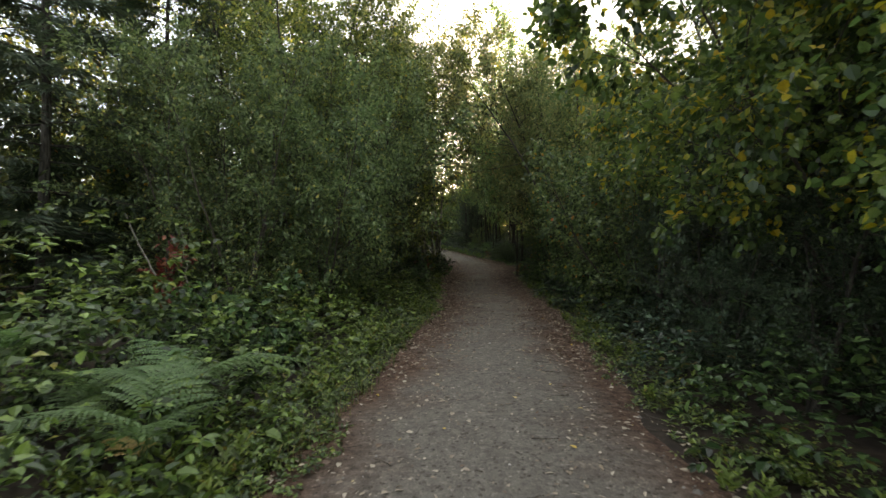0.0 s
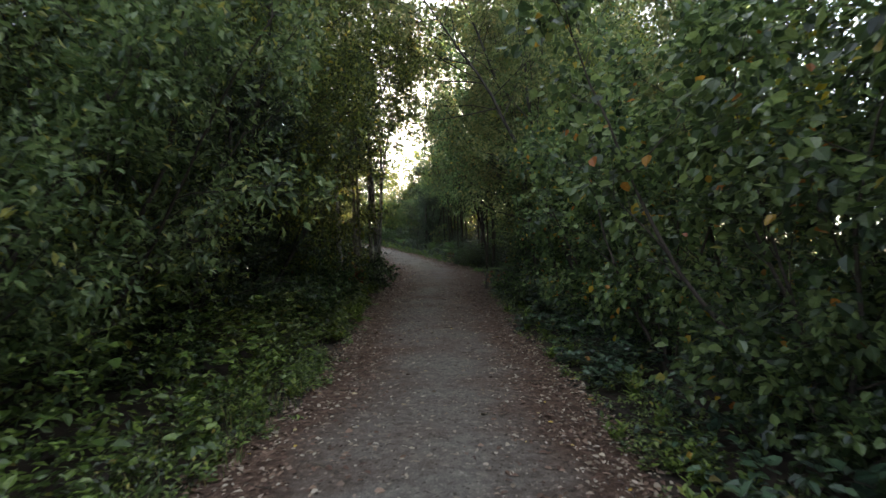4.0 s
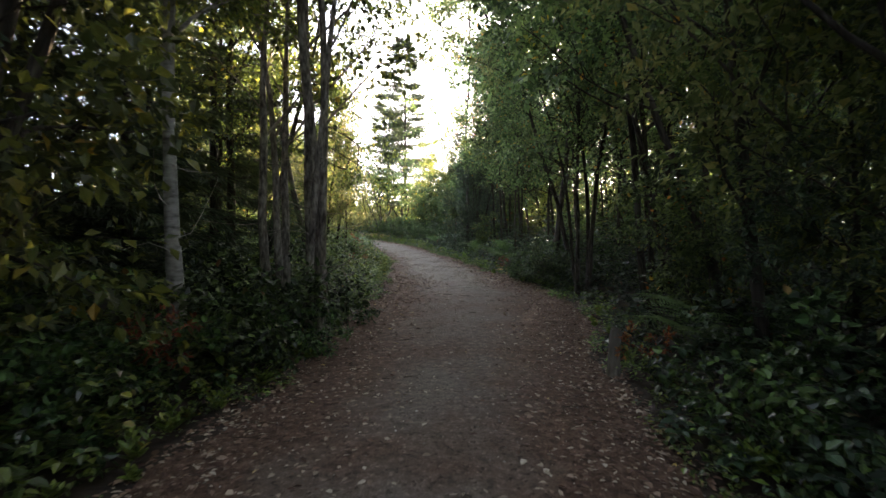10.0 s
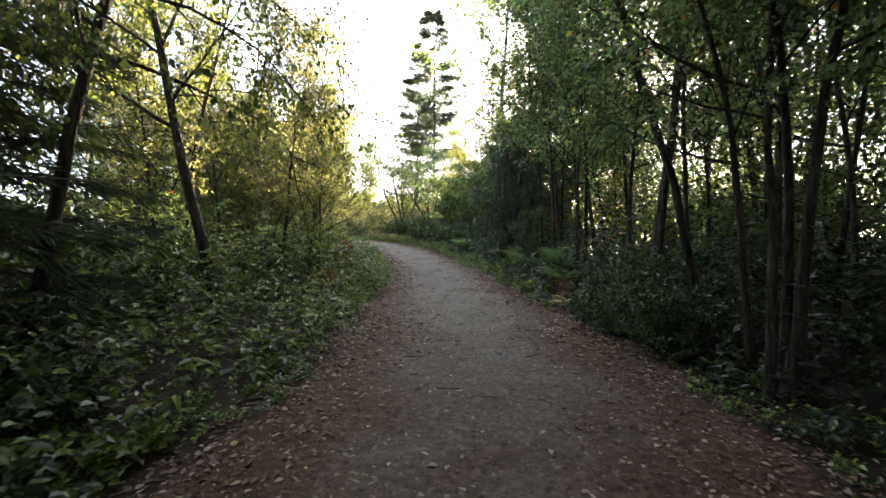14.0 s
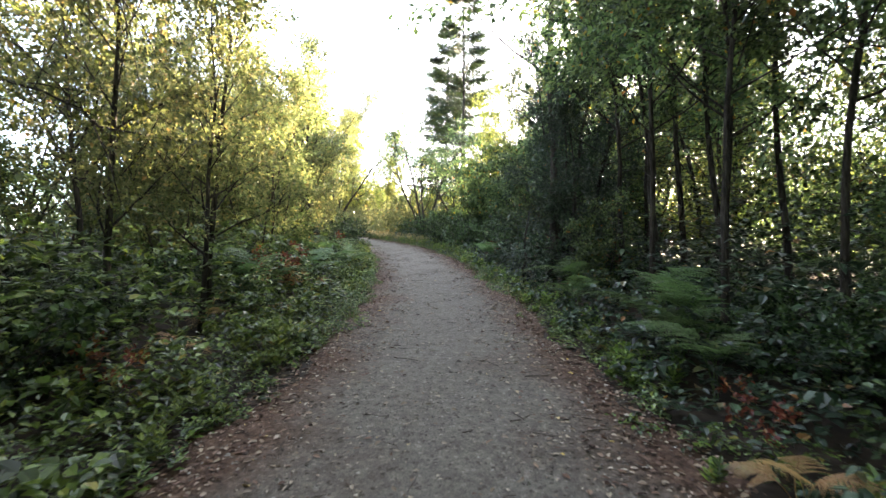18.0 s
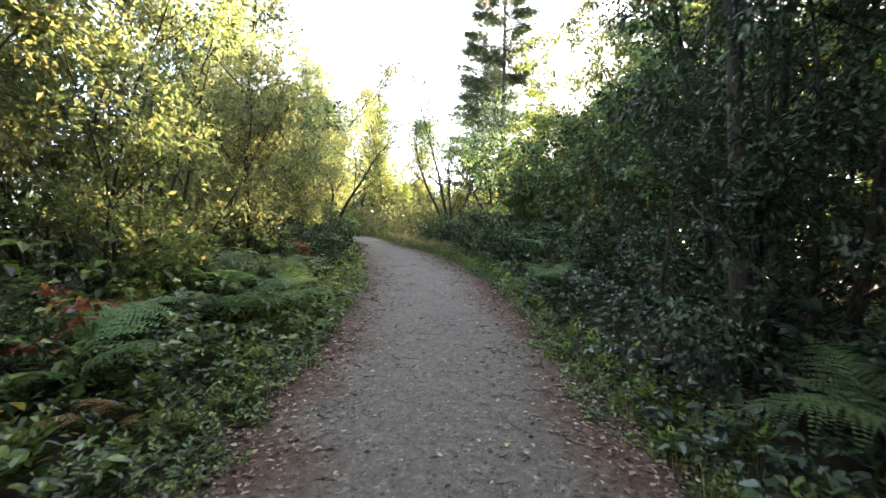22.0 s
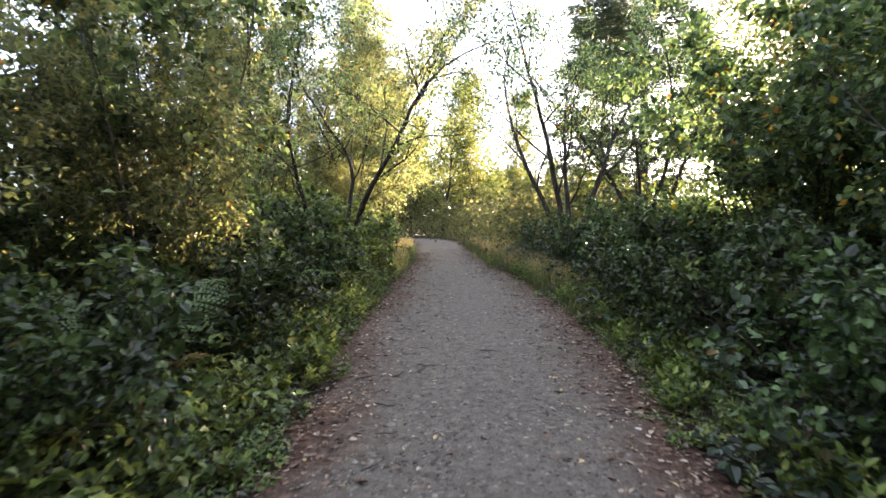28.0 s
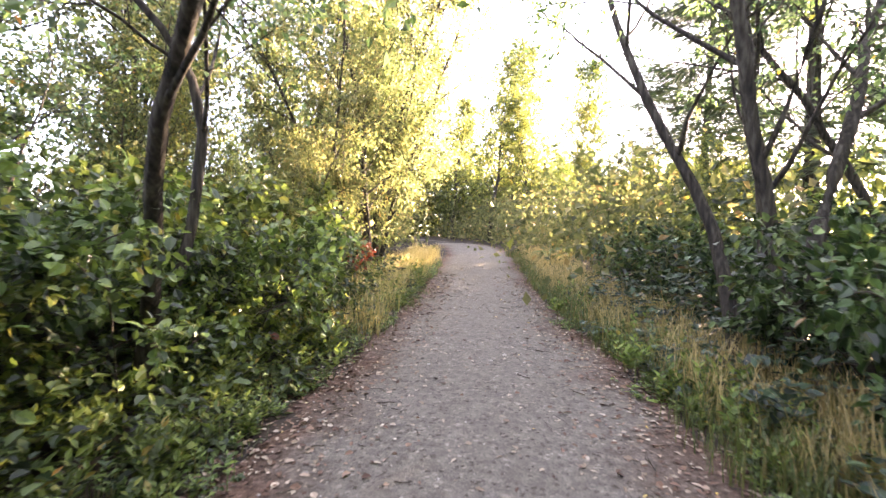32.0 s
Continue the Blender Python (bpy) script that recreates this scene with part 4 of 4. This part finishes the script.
for x, y, s in [(-4.7, 38.4, 1.2), (-5.6, 40.3, 1.15), (-6.4, 42.9, 1.0), (-6.8, 39.2, 1.4), (-5.4, 36.4, 1.3), (-7.6, 43.6, 1.1), (-8.5, 37, 1.5), (-7.2, 34.6, 1.5),
                (-6.6, 45.2, .9), (-9.5, 41, 1.3)]:
    put(SALLOW, x, y, s)
put(YOUNG, -4.9, 41.2, 1.1)
put(THORN, -8.4, 49.9, 1.0, turn=0)
for x, y, s in [(-11.9, 54.5, .9), (-10.8, 53.0, .6), (-13.5, 57, 1.0), (-12.5, 52, 1.1)]:
    put(SALLOW, x, y, s)
for x, y, s in [(-12.3, 57.2, 1.05), (-14.5, 60, 1.1), (-17, 62, 1.0), (-15, 54, 1.1), (-13.3, 58.6, 1.1), (-11.4, 55.4, .75), (-14.3, 56.4, 1.0), (-18.6, 66, .9), (-14, 52.4, 1.0), (-16, 50, 1.1), (-13, 49, .9)]:
    put(FAR_LIGHT, x, y, s)

for x, y, s in [(-3.9, 15.8, 1.4), (-6.2, 17.5, 1.25), (-2.7, 17.6, 1.0), (-9, 15, 1.2), (-6.5, 11.8, .8), (-3.1, 12.4, .75), (-4.8, 20, 1.15), (-2.3, 19.9, 1.3), (-7.5, 14, 1.3), (-7.4, 38, .85), (-6.4, 33, .8)]:
    put(MID, x, y, s)

# crowns that lean in over the path
for x, y, s, lean in [(-2.3, 9.6, 1.0, 9), (-3.5, 8.6, .95, 4), (-4.6, 9.6, 1.1, 0), (-2.5, 11.8, 1.15, 12)]:
    put(WILLOW, x, y, s, tipy=lean)
for x, y, s, lean in [(-2.5, 14.6, 1.05, 16), (-2.2, 16.7, .95, 17), (-3.6, 11.6, .9, 6), (-4.4, 13.0, 1.15, 4)]:
    put(MID, x, y, s, tipy=lean)
# Those at y -1.5 and 1.2 are unseen additions that shade the right-hand bushes.
for x, y, s, lean in [(4.3, 15.8, .95, -17), (3.8, -1.5, 1.1, -8), (4.9, 1.2, 1.1, -5), (4.5, 18.6, 1.05, -19), (4.4, 29.2, 1.1, -12), (-1.9, 19.6, 1.1, 12),  (-2.4, 16.4, 1.1, 9), (4.7, 25.0, 1.1, -10)]:
    put(ARCH, x, y, s, tipy=lean)
# right side
# Alders at (7.6, 48.4), (5.4, 50) and (5.0, 45.0) are added sun blockers.
for x, y, s in [(5.6, 8.8, 1.0), (4.9, 18.4, 1.15), (5.4, 5.0, 1.0), (5.6, 41, 1.0), (7, 44, 1.1), (8.6, 39.5, 1.1), (7.6, 48.4, 1.1), (5.4, 50, 1.0), (5.0, 45.0, 1.1), (3.6, 46.5, .85), (2.0, 46.4, .95), (2.7, 49.6, 1.0), (.9, 50.2, .8), (6.5, 45.5, .8)]:
    put(MID, x, y, s)
for x, y, s in [(3.8, 9.6, .9), (3.9, 12.0, .95), (4.0, 14.2, .85), (4.1, 16.9, .75)]:
    put(NEAR, x, y, s)
for x, y, s, lean in [(4.8, 2.9, 1.0, -7), (4.3, 4.7, 1.05, -7), (4.8, 6.6, .95, -6), (4.9, 8.6, .9, -5)]:
    put(OVER, x, y, s, tipy=lean)
for x, y, s in [(3.3, 2.4, .42), (3.1, 4.3, .36), (3.3, 6.2, .4), (3.5, 8.0, .4), (3.9, 5.2, .55), (2.9, 5.3, .26), (4.6, 2.8, .75), (5.4, 4.2, .85)]:
    put(DARK, x, y, s)
# Pale sallow leaves here stand in for backlight through the crowns.
for x, y, s, lean in [(5.4, 12.9, 1.4, -3), (5.4, 16.2, 1.5, -3), (5.5, 19.8, 1.4, -3)]:
    put(SALLOW, x, y, s, tipy=lean)
for x, y, s in [(5.8, 7, 1.2), (6, 10.8, 1.2), (5.8, 2.4, 1.2), (4.4, 16.4, .8)]:
    put(HAZEL, x, y, s)
for x, y, s in [(5.2, 4.8, .95), (6.8, 8.4, 1.0), (4.9, 17.6, .9)]:
    put(WOOD, x, y, s)
for x, y, s in [(7.2, 26.5, .9), (-2.7, 25.0, .8)]:
    put(SPRUCE, x, y, s)
for x, y, s in [(4.6, 21.9, 1.0), (4.8, 23.9, .95)]:
    put(WOOD, x, y, s, tipy=-16)
for x, y, s in [(3.9, 16.4, 1.2), (4.0, 18.8, 1.25), (4.3, 20.8, 1.2), (5.0, 8.2, 1.35), (4.7, 6.0, 1.3)]:
    put(YOUNG, x, y, s, tipy=-7)
# The evergreen at (4.5, 20.2) stands in for deep shade under the canopy.
for x, y, s in [(4.5, 20.2, .65), (4.5, 6.2, .85), (5.1, 9.4, .95), (4.7, 3.4, .8)]:
    put(DARK, x, y, s)
for x, y, s in [(2.5, 36.4, .42), (4.4, 22.2, .6)]:
    put(HAZEL, x, y, s)
put(WOOD, 4.07, 26.66, .95, tipy=3)
put(WOOD, 3.85, 26.5, .8, tipy=-6)
put(WOOD, 4.2, 26.9, .85, tipx=4)
put(WOOD, 3.95, 26.95, .7, tipy=-12)
for x, y, s in [(3.0, 35.0, .8), (3.4, 36.2, .9), (2.9, 36.6, .85), (3.7, 34.4, .8), (3.3, 33.2, .75), (4.1, 35.6, .9), (3.9, 37.0, 1.0), (4.4, 33.4, .85), (3.6, 38.6, 1.0)]:
    put(WOOD, x, y, s, tipy=-3)
put(WOOD, 4.15, 30.9, 1.5)
for x, y, s in [(3.5, 30.0, .55), (3.3, 28.9, .4), (4.0, 27.9, .55)]:
    put(SHADED_BUSH, x, y, s)
put(WOOD, 1.7, 38.0, 1.5)
thick = random.Random(4)
for k in range(46):
    x, y = thick.uniform(4.6, 13.5), thick.uniform(22.5, 37)
    if x - 0.6 > float(edge(y, True)) + 0.8:
        put(WOOD, x, y, thick.uniform(.8, 1.15))
for x, y, s in [(2.0, 38.3, .8), (1.9, 40.2, .7), (2.1, 37.7, .7)]:
    put(DARK, x, y, s)
# The hazel at (3.6, 43.6) is added to stop sun flecks on the path.
for x, y, s in [(2.6, 42.4, 1.1), (1.6, 44.6, 1.0), (3.6, 43.6, 1.3), (.6, 47, .95), (2.2, 48.2, 1.2), (-.2, 49.4, .85), (1.2, 51.4, 1.1)]:
    put(HAZEL, x, y, s)
put(ROWAN, -4.5, 53.0, 1.0, turn=0)
put(ROWAN, -3.0, 55.4, .9, turn=130)
# The fir at (4.5, 60) is added to block the low sun.
for x, y, s in [(-3.7, 61.8, 1.02), (4.5, 60, .95), (-6.8, 70.5, 1.05)]:
    put(FIR, x, y, s)
for x, y, s in [(-18.5, 75, 1.1), (-14, 77, 1.0), (-22, 68, 1.1), (-26, 76, 1.3), (-7.5, 64.5, .32), (-9, 68, .36), (-5.5, 58.5, .26), (-16.2, 76, .8), (-13, 72.5, .65), (-11, 67, .34), (-9.3, 63.8, .28), (-7.8, 61, .26), (-6.6, 66, .36), (-5, 63, .3), (-27, 84, 1.0), (-11.2, 70.5, .4), (-24, 80, 1.0), (-30, 80, 1.1), (-20, 82, 1.3),
                (-30, 68, 1.3)]:
    put(FAR, x, y, s)
outer = random.Random(9)
for k in range(54):
    side = -1 if k % 2 else 1
    put(FAR, side * outer.uniform(19, 36), -14 + k * 1.5 + outer.uniform(-2, 2), outer.uniform(.45, .62))
far_wood("dense dark wood far to the side of the path", 600, [(-11, 4), (-13, 10), (-12, 22)], 24000, 1.6, 8.4, .18, M_BIRCH)
far_wood("lower wood far to the side of the path", 613, [(-12, 31), (-14, 36), (-17, 46), (-22, 56), (-30, 70)], 15000, 1.6, 3.6, .16, M_BIRCH)
far_wood("deep wood behind the trees at the side of the path", 610, [(-15, -8), (-17, 10), (-16, 24)], 16000, 1.0, 5.5, .3, M_BIRCH)
far_wood("deep wood behind the trees at the side of the path", 611, [(14, -8), (15, 18)], 5000, 1.0, 7.0, .3, M_HAZEL)
far_wood("dense dark wood far to the side of the path", 601, [(10, -8), (11, 17)], 16000, 1.8, 7.0, .17, M_HAZEL)
far_wood("open wood far to the side of the path", 614, [(11, 17), (13, 38), (9, 52)], 80000, 1.8, 7.2, .12, M_HAZEL)
far_wood("dark shrubs between the trunks of the wood", 608, [(8.2, 19), (8.4, 28), (8.2, 37), (7.2, 45)], 30000, 1.0, 3.8, .12, M_BRAMBLE)
far_wood("dense wood closing the path behind", 602, [(-12, -9), (0, -14), (12, -9)], 8000, 1.6, 4.5, .25, M_BIRCH)
far_wood("hazy green tree line beyond the clearing", 603, [(-42, 74), (-32, 86), (-20, 92), (-10, 92)], 40000, 2.0, 9.0, .34, M_BIRCH)
far_wood("low green tree line beyond the clearing", 607, [(-10, 92), (10, 88), (22, 70), (14, 50)], 24000, 2.4, 4.5, .28, M_BIRCH)
far_wood("sunlit bushes along the far end of the path", 604, [(-13.5, 57), (-17, 63), (-21, 69), (-28, 72)], 15000, .8, 3.0, .14, M_LIGHT)
far_wood("sunlit bushes along the far end of the path", 605, [(-5, 56), (-8.4, 62), (-11.5, 68), (-16, 73), (-22, 78)], 18000, 1.0, 2.6, .15, M_LIGHT)
far_wood("trees closing the far bend of the path", 612, [(-34, 74), (-28, 83), (-18, 84), (-12, 82)], 20000, 1.0, 6.5, .32, M_BIRCH)
far_wood("green thicket beside the clearing", 615, [(-1.5, 56), (1.5, 53), (5, 48.5)], 15000, .8, 4.4, .11, M_HAZEL)
far_wood("green bushes beyond the clearing", 606, [(-2, 57), (-4, 64), (-8, 72), (-14, 80)], 14000, 1.5, 2.9, .16, M_BIRCH)
for x, y, s in [(4, -4, .9), (5.5, -1, 1), (-.5, -9, .6), (2.5, -8.5, .7)]:
    put(HAZEL, x, y, s)

# low bushes on both sides
low = random.Random(21)
for k in range(24):
    y = 4 + k * 2.05
    if y < 22 or y > 26:
        put(BRAMBLE, float(edge(y, False)) - low.uniform(1.5, 3.4), y, low.uniform(.55, .95))
    put(BRAMBLE, float(edge(y + .8, True)) + low.uniform(1.3, 2.6), y + .8, low.uniform(.55, .85))
for x, y, s in [(-8.0, 48.2, .75), (-8.3, 49.7, .85), (-9.2, 48.6, .95), (-8.9, 51, .85), (-9.9, 50.2, 1.0), (-9.7, 52.2, .85), (-10.7, 51.4, 1.0), (-7.6, 46.6, .7), (-8.6, 47.4, .9), (-9.6, 49.2, 1.15), (-10.2, 51.2, 1.2), (-11.2, 52.6, 1.1)]:
    put(LIT_BUSH, x, y, s)
for x, y, s in [(.0, 45.8, .7), (-.8, 47.8, .75), (-1.3, 49.8, .75), (.7, 44, .6), (.9, 46.9, .9), (0, 49.1, .9), (-2.6, 53.6, .8), (-1.6, 52.6, .9), (-2.7, 51.5, .95), (-3.5, 53, .9), (-4.3, 55.0, .9), (-1.6, 50.6, .9), (-2.2, 50.0, .9), (-1.7, 48.6, .85), (-1.1, 47.0, .8), (-.5, 45.5, .75), (-5.8, 57.0, .75)]:
    put(SHADED_BUSH, x, y, s)
for x, y, s in [(-4.8, 41.8, .7), (-5.3, 43.3, .75), (-6.0, 44.8, .75), (-3.6, 36.2, .5), (-7.0, 45.8, .8), (-3.9, 39.4, .5), (-2.9, 31.6, .5), (2.0, 41.3, .6), (1.3, 43.2, .7), (-7.7, 47.4, .9), (-8.4, 48.4, 1.0), (-7.5, 46.2, .85), (-8.6, 46.4, 1.05), (4.5, 31.6, .6), (4.1, 32.7, .5), (4.8, 30.3, .65)]:
    put(SHADED_BUSH, x, y, s)
for x, y, s in [(-7.2, 44.3, .6), (-7.6, 45.5, 1.1), (-1.0, 49.5, 1.1)]:
    put(HAZEL, x, y, s)
for x, y, s in [(-11.6, 52.2, .5), (-8.4, 46.3, .75), (-.7, 50.6, .8), (-.3, 51.6, .68), (.9, 53.6, .8), (5.9, 20.4, 1.0), (6.2, 23.6, 1.0)]:
    put(MID, x, y, s)
for x, y, s in [(3.9, 17.5, .75), (3.7, 19.4, .65), (-1.3, 19.0, .75), (-1.5, 17.4, .8), (-1.2, 24.6, .7), (-1.0, 20.4, .62), (-1.05, 21.7, .6), (-1.9, 20.2, .8), (-1.2, 15.6, .7), (-.8, 21.5, .85), (-.95, 22.3, .95), (-.3, 22.1, .5), (-.5, 23.7, .65), (-1.5, 23.2, .9)]:
    put(BRAMBLE, x, y, s)

# shrubs filling the wood between the trunks
for x, y, s in [(6.2, 25, .5), (7.5, 28, .55), (6.5, 31, .5), (8, 34, .6), (5.2, 33.6, .42), (-4.6, 29.2, .5), (-6.5, 26.8, .6), (-3.8, 30.4, .42)]:
    put(HAZEL, x, y, s)
for k, (x, y, kind) in enumerate(FERNS):
    fern(x, y, (.95, 1.1, 1.25)[k % 3], {"g": 0, "d": 2, "h": 1}[kind], 4 + k % 2, lift=13)

fern(-2.3, 35.35, 1.3, 2, 1, seed=3, lift=60)
for x, y in [(-2.4, 33.2), (-2.0, 34.3), (-3.0, 34.2), (-3.4, 35.6), (-5.6, 44.6), (-1.9, 32.1), (-2.6, 31.4), (-2.3, 36.2)]:
    fern(x, y, .6, 2, 4)
fern(-2.55, 35.1, 1.0, 1, 4, seed=6)
for x, y, s in [(-3.9, 7.3, 1.3), (-.7, 20.2, .7), (.25, 42.7, .6), (-7.1, 46.5, .9), (-8.7, 46.2, .9), (-4.9, 42.4, .5), (3.3, 21.2, .5), (2.6, 36.8, .8), (-10.3, 54.6, 1.0), (-2.5, 34.9, .8), (-2.9, 36.0, .9), (-1.5, 30.9, .5), (-4.6, 42.0, .9), (-6.7, 45.6, .9)]:
    put(RED, x, y, s)
fern(2.8, 30.6, .5, 2, 4)
put(RED, 2.75, 31.1, .45)
stump(3.12, 21.4, .46, .06, "short weathered grey wooden post grown over with ivy", 3)
stump(2.44, 36.43, .5, .1, "broken grey tree stump behind fern fronds", 4)
stick(-4.7, 40.5, .22, -4.15, 41.3, .28, .025, "pale bare branch lying in the undergrowth", 1)
stick(-3.6, 6.4, 1.0, -4.3, 6.9, 1.75, .012, "bleached dead cane leaning in the brambles", 2)
stick(-3.1, 6.2, .9, -3.35, 6.5, 1.6, .010, "bleached dead cane leaning in the brambles", 3)
stick(2.5, 36.6, .45, 3.2, 38.0, 1.15, .02, "pale dead branch leaning behind the ferns", 4)
stick(1.15, 38.0, 0, 1.25, 38.2, 1.6, .03, "thin leaning trunk of a dead sapling", 5, M_BARK)

# ---- undergrowth, grass and litter ----
for k, (y0, y1) in enumerate([(-3, 5), (5, 13), (13, 21), (21, 29), (29, 37), (37, 45), (45, 56)]):
    for right in (False, True):
        # Leaf colour stands in for light: herb green where lit, ivy and bramble where dim.
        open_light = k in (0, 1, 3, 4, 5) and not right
        leaf_by_light = M_HERB if open_light or (k == 2 and not right) else M_IVY if right and k > 0 else M_BRAMBLE
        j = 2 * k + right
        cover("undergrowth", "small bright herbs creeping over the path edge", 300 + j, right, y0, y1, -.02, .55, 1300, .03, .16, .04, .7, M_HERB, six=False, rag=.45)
        cover("undergrowth", "low bank of ivy and bramble leaves beside the path", 320 + j, right, y0, y1, .22, 2.0, 620, .14, .92, .08, .72, leaf_by_light)
        cover("undergrowth", "waist-high tangle of leafy plants on the woodland floor", 340 + j, right, y0, y1, 1.7, 5.2, 210, .85, 1.1, .11, .7, M_IVY if right else leaf_by_light, six=False)
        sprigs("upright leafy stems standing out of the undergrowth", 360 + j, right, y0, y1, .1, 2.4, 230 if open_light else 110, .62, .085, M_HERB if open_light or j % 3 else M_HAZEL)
for k, (y0, y1) in enumerate([(-4, 20), (20, 44), (44, 70)]):
    for right in (False, True):
        cover("undergrowth", "distant waist-high undergrowth on the woodland floor", 380 + k + 10 * right, right, y0, y1, 4.8, 13, 60, .7, 1.2, .2, .65, M_BRAMBLE, six=False)
for k, (right, y0, y1) in enumerate([(False, -3, 13), (True, -3, 10), (False, 30, 46), (True, 33, 46), (False, 46, 60), (True, 46, 60)]):
    sprigs("small bright leafy tufts along the path edge", 390 + k, right, y0, y1, .0, .75, int((y1 - y0) * (48 if k != 1 else 22)), .26, .075, M_HERB, 11)
for k, (right, y0, y1, n, d1, h) in enumerate([(False, -3, 14, 170, 1.1, .3), (True, -3, 12, 80, .7, .22), (False, 13, 30, 70, .5, .16), (True, 13, 30, 45, .5, .15),
                                               (False, 30, 42, 200, 1.3, .3), (True, 30, 42, 70, .7, .2), (False, 42, 58, 430, 1.3, .36), (True, 42, 56, 210, .8, .3)]):
    tufts("small bushy bright green herbs along the path edge", 430 + k, right, y0, y1, .05, d1, n, h, .095, M_TUFT)
grass("grass", "short green grass on the verge", 400, False, -3, 12, 0, .6, 420, .16, M_GRASS)
grass("grass", "green verge grass beside the gravel path", 401, False, 33, 58, 0, .5, 320, .15, M_GRASS)
grass("grass", "green verge grass beside the gravel path", 402, True, 36, 50, 0, .6, 420, .17, M_GRASS)
grass("grass", "knee-high green grass on the verge of the gravel path", 405, True, 48, 64, .0, 1.3, 760, .3, M_GRASS)
grass("grass", "tall dry pale grass beside the gravel path", 403, True, 50.5, 64, .25, 1.25, 620, .42, M_STRAW)
grass("grass", "tall dry pale grass beside the gravel path", 404, False, 52, 62, .2, 1.2, 560, .42, M_STRAW)
litter("leaf_litter", "pale fallen leaves scattered over the path", 500, 6200, -3, 30, .7, .05, M_LITTER)
litter("leaf_litter", "pale fallen leaf scraps scattered over the path", 501, 4200, 28, 60, .75, .045, M_LITTER)
litter("leaf_litter", "red-brown leaf mould along the path margins", 502, 15000, 6, 30, .3, .055, M_LITTER_RED)
litter("leaf_litter", "brown leaf mould along the path margins", 503, 15000, 28, 58, .28, .05, M_LITTER_RED)
litter("leaf_litter", "pale leaf scraps gathered along the path edges", 504, 7000, 8, 56, .3, .04, M_LITTER)
pebbles(510, 9000, -2, 30, .006)
pebbles(511, 46000, 27, 56, .0056)
twigs(520, 900, -2, 58)
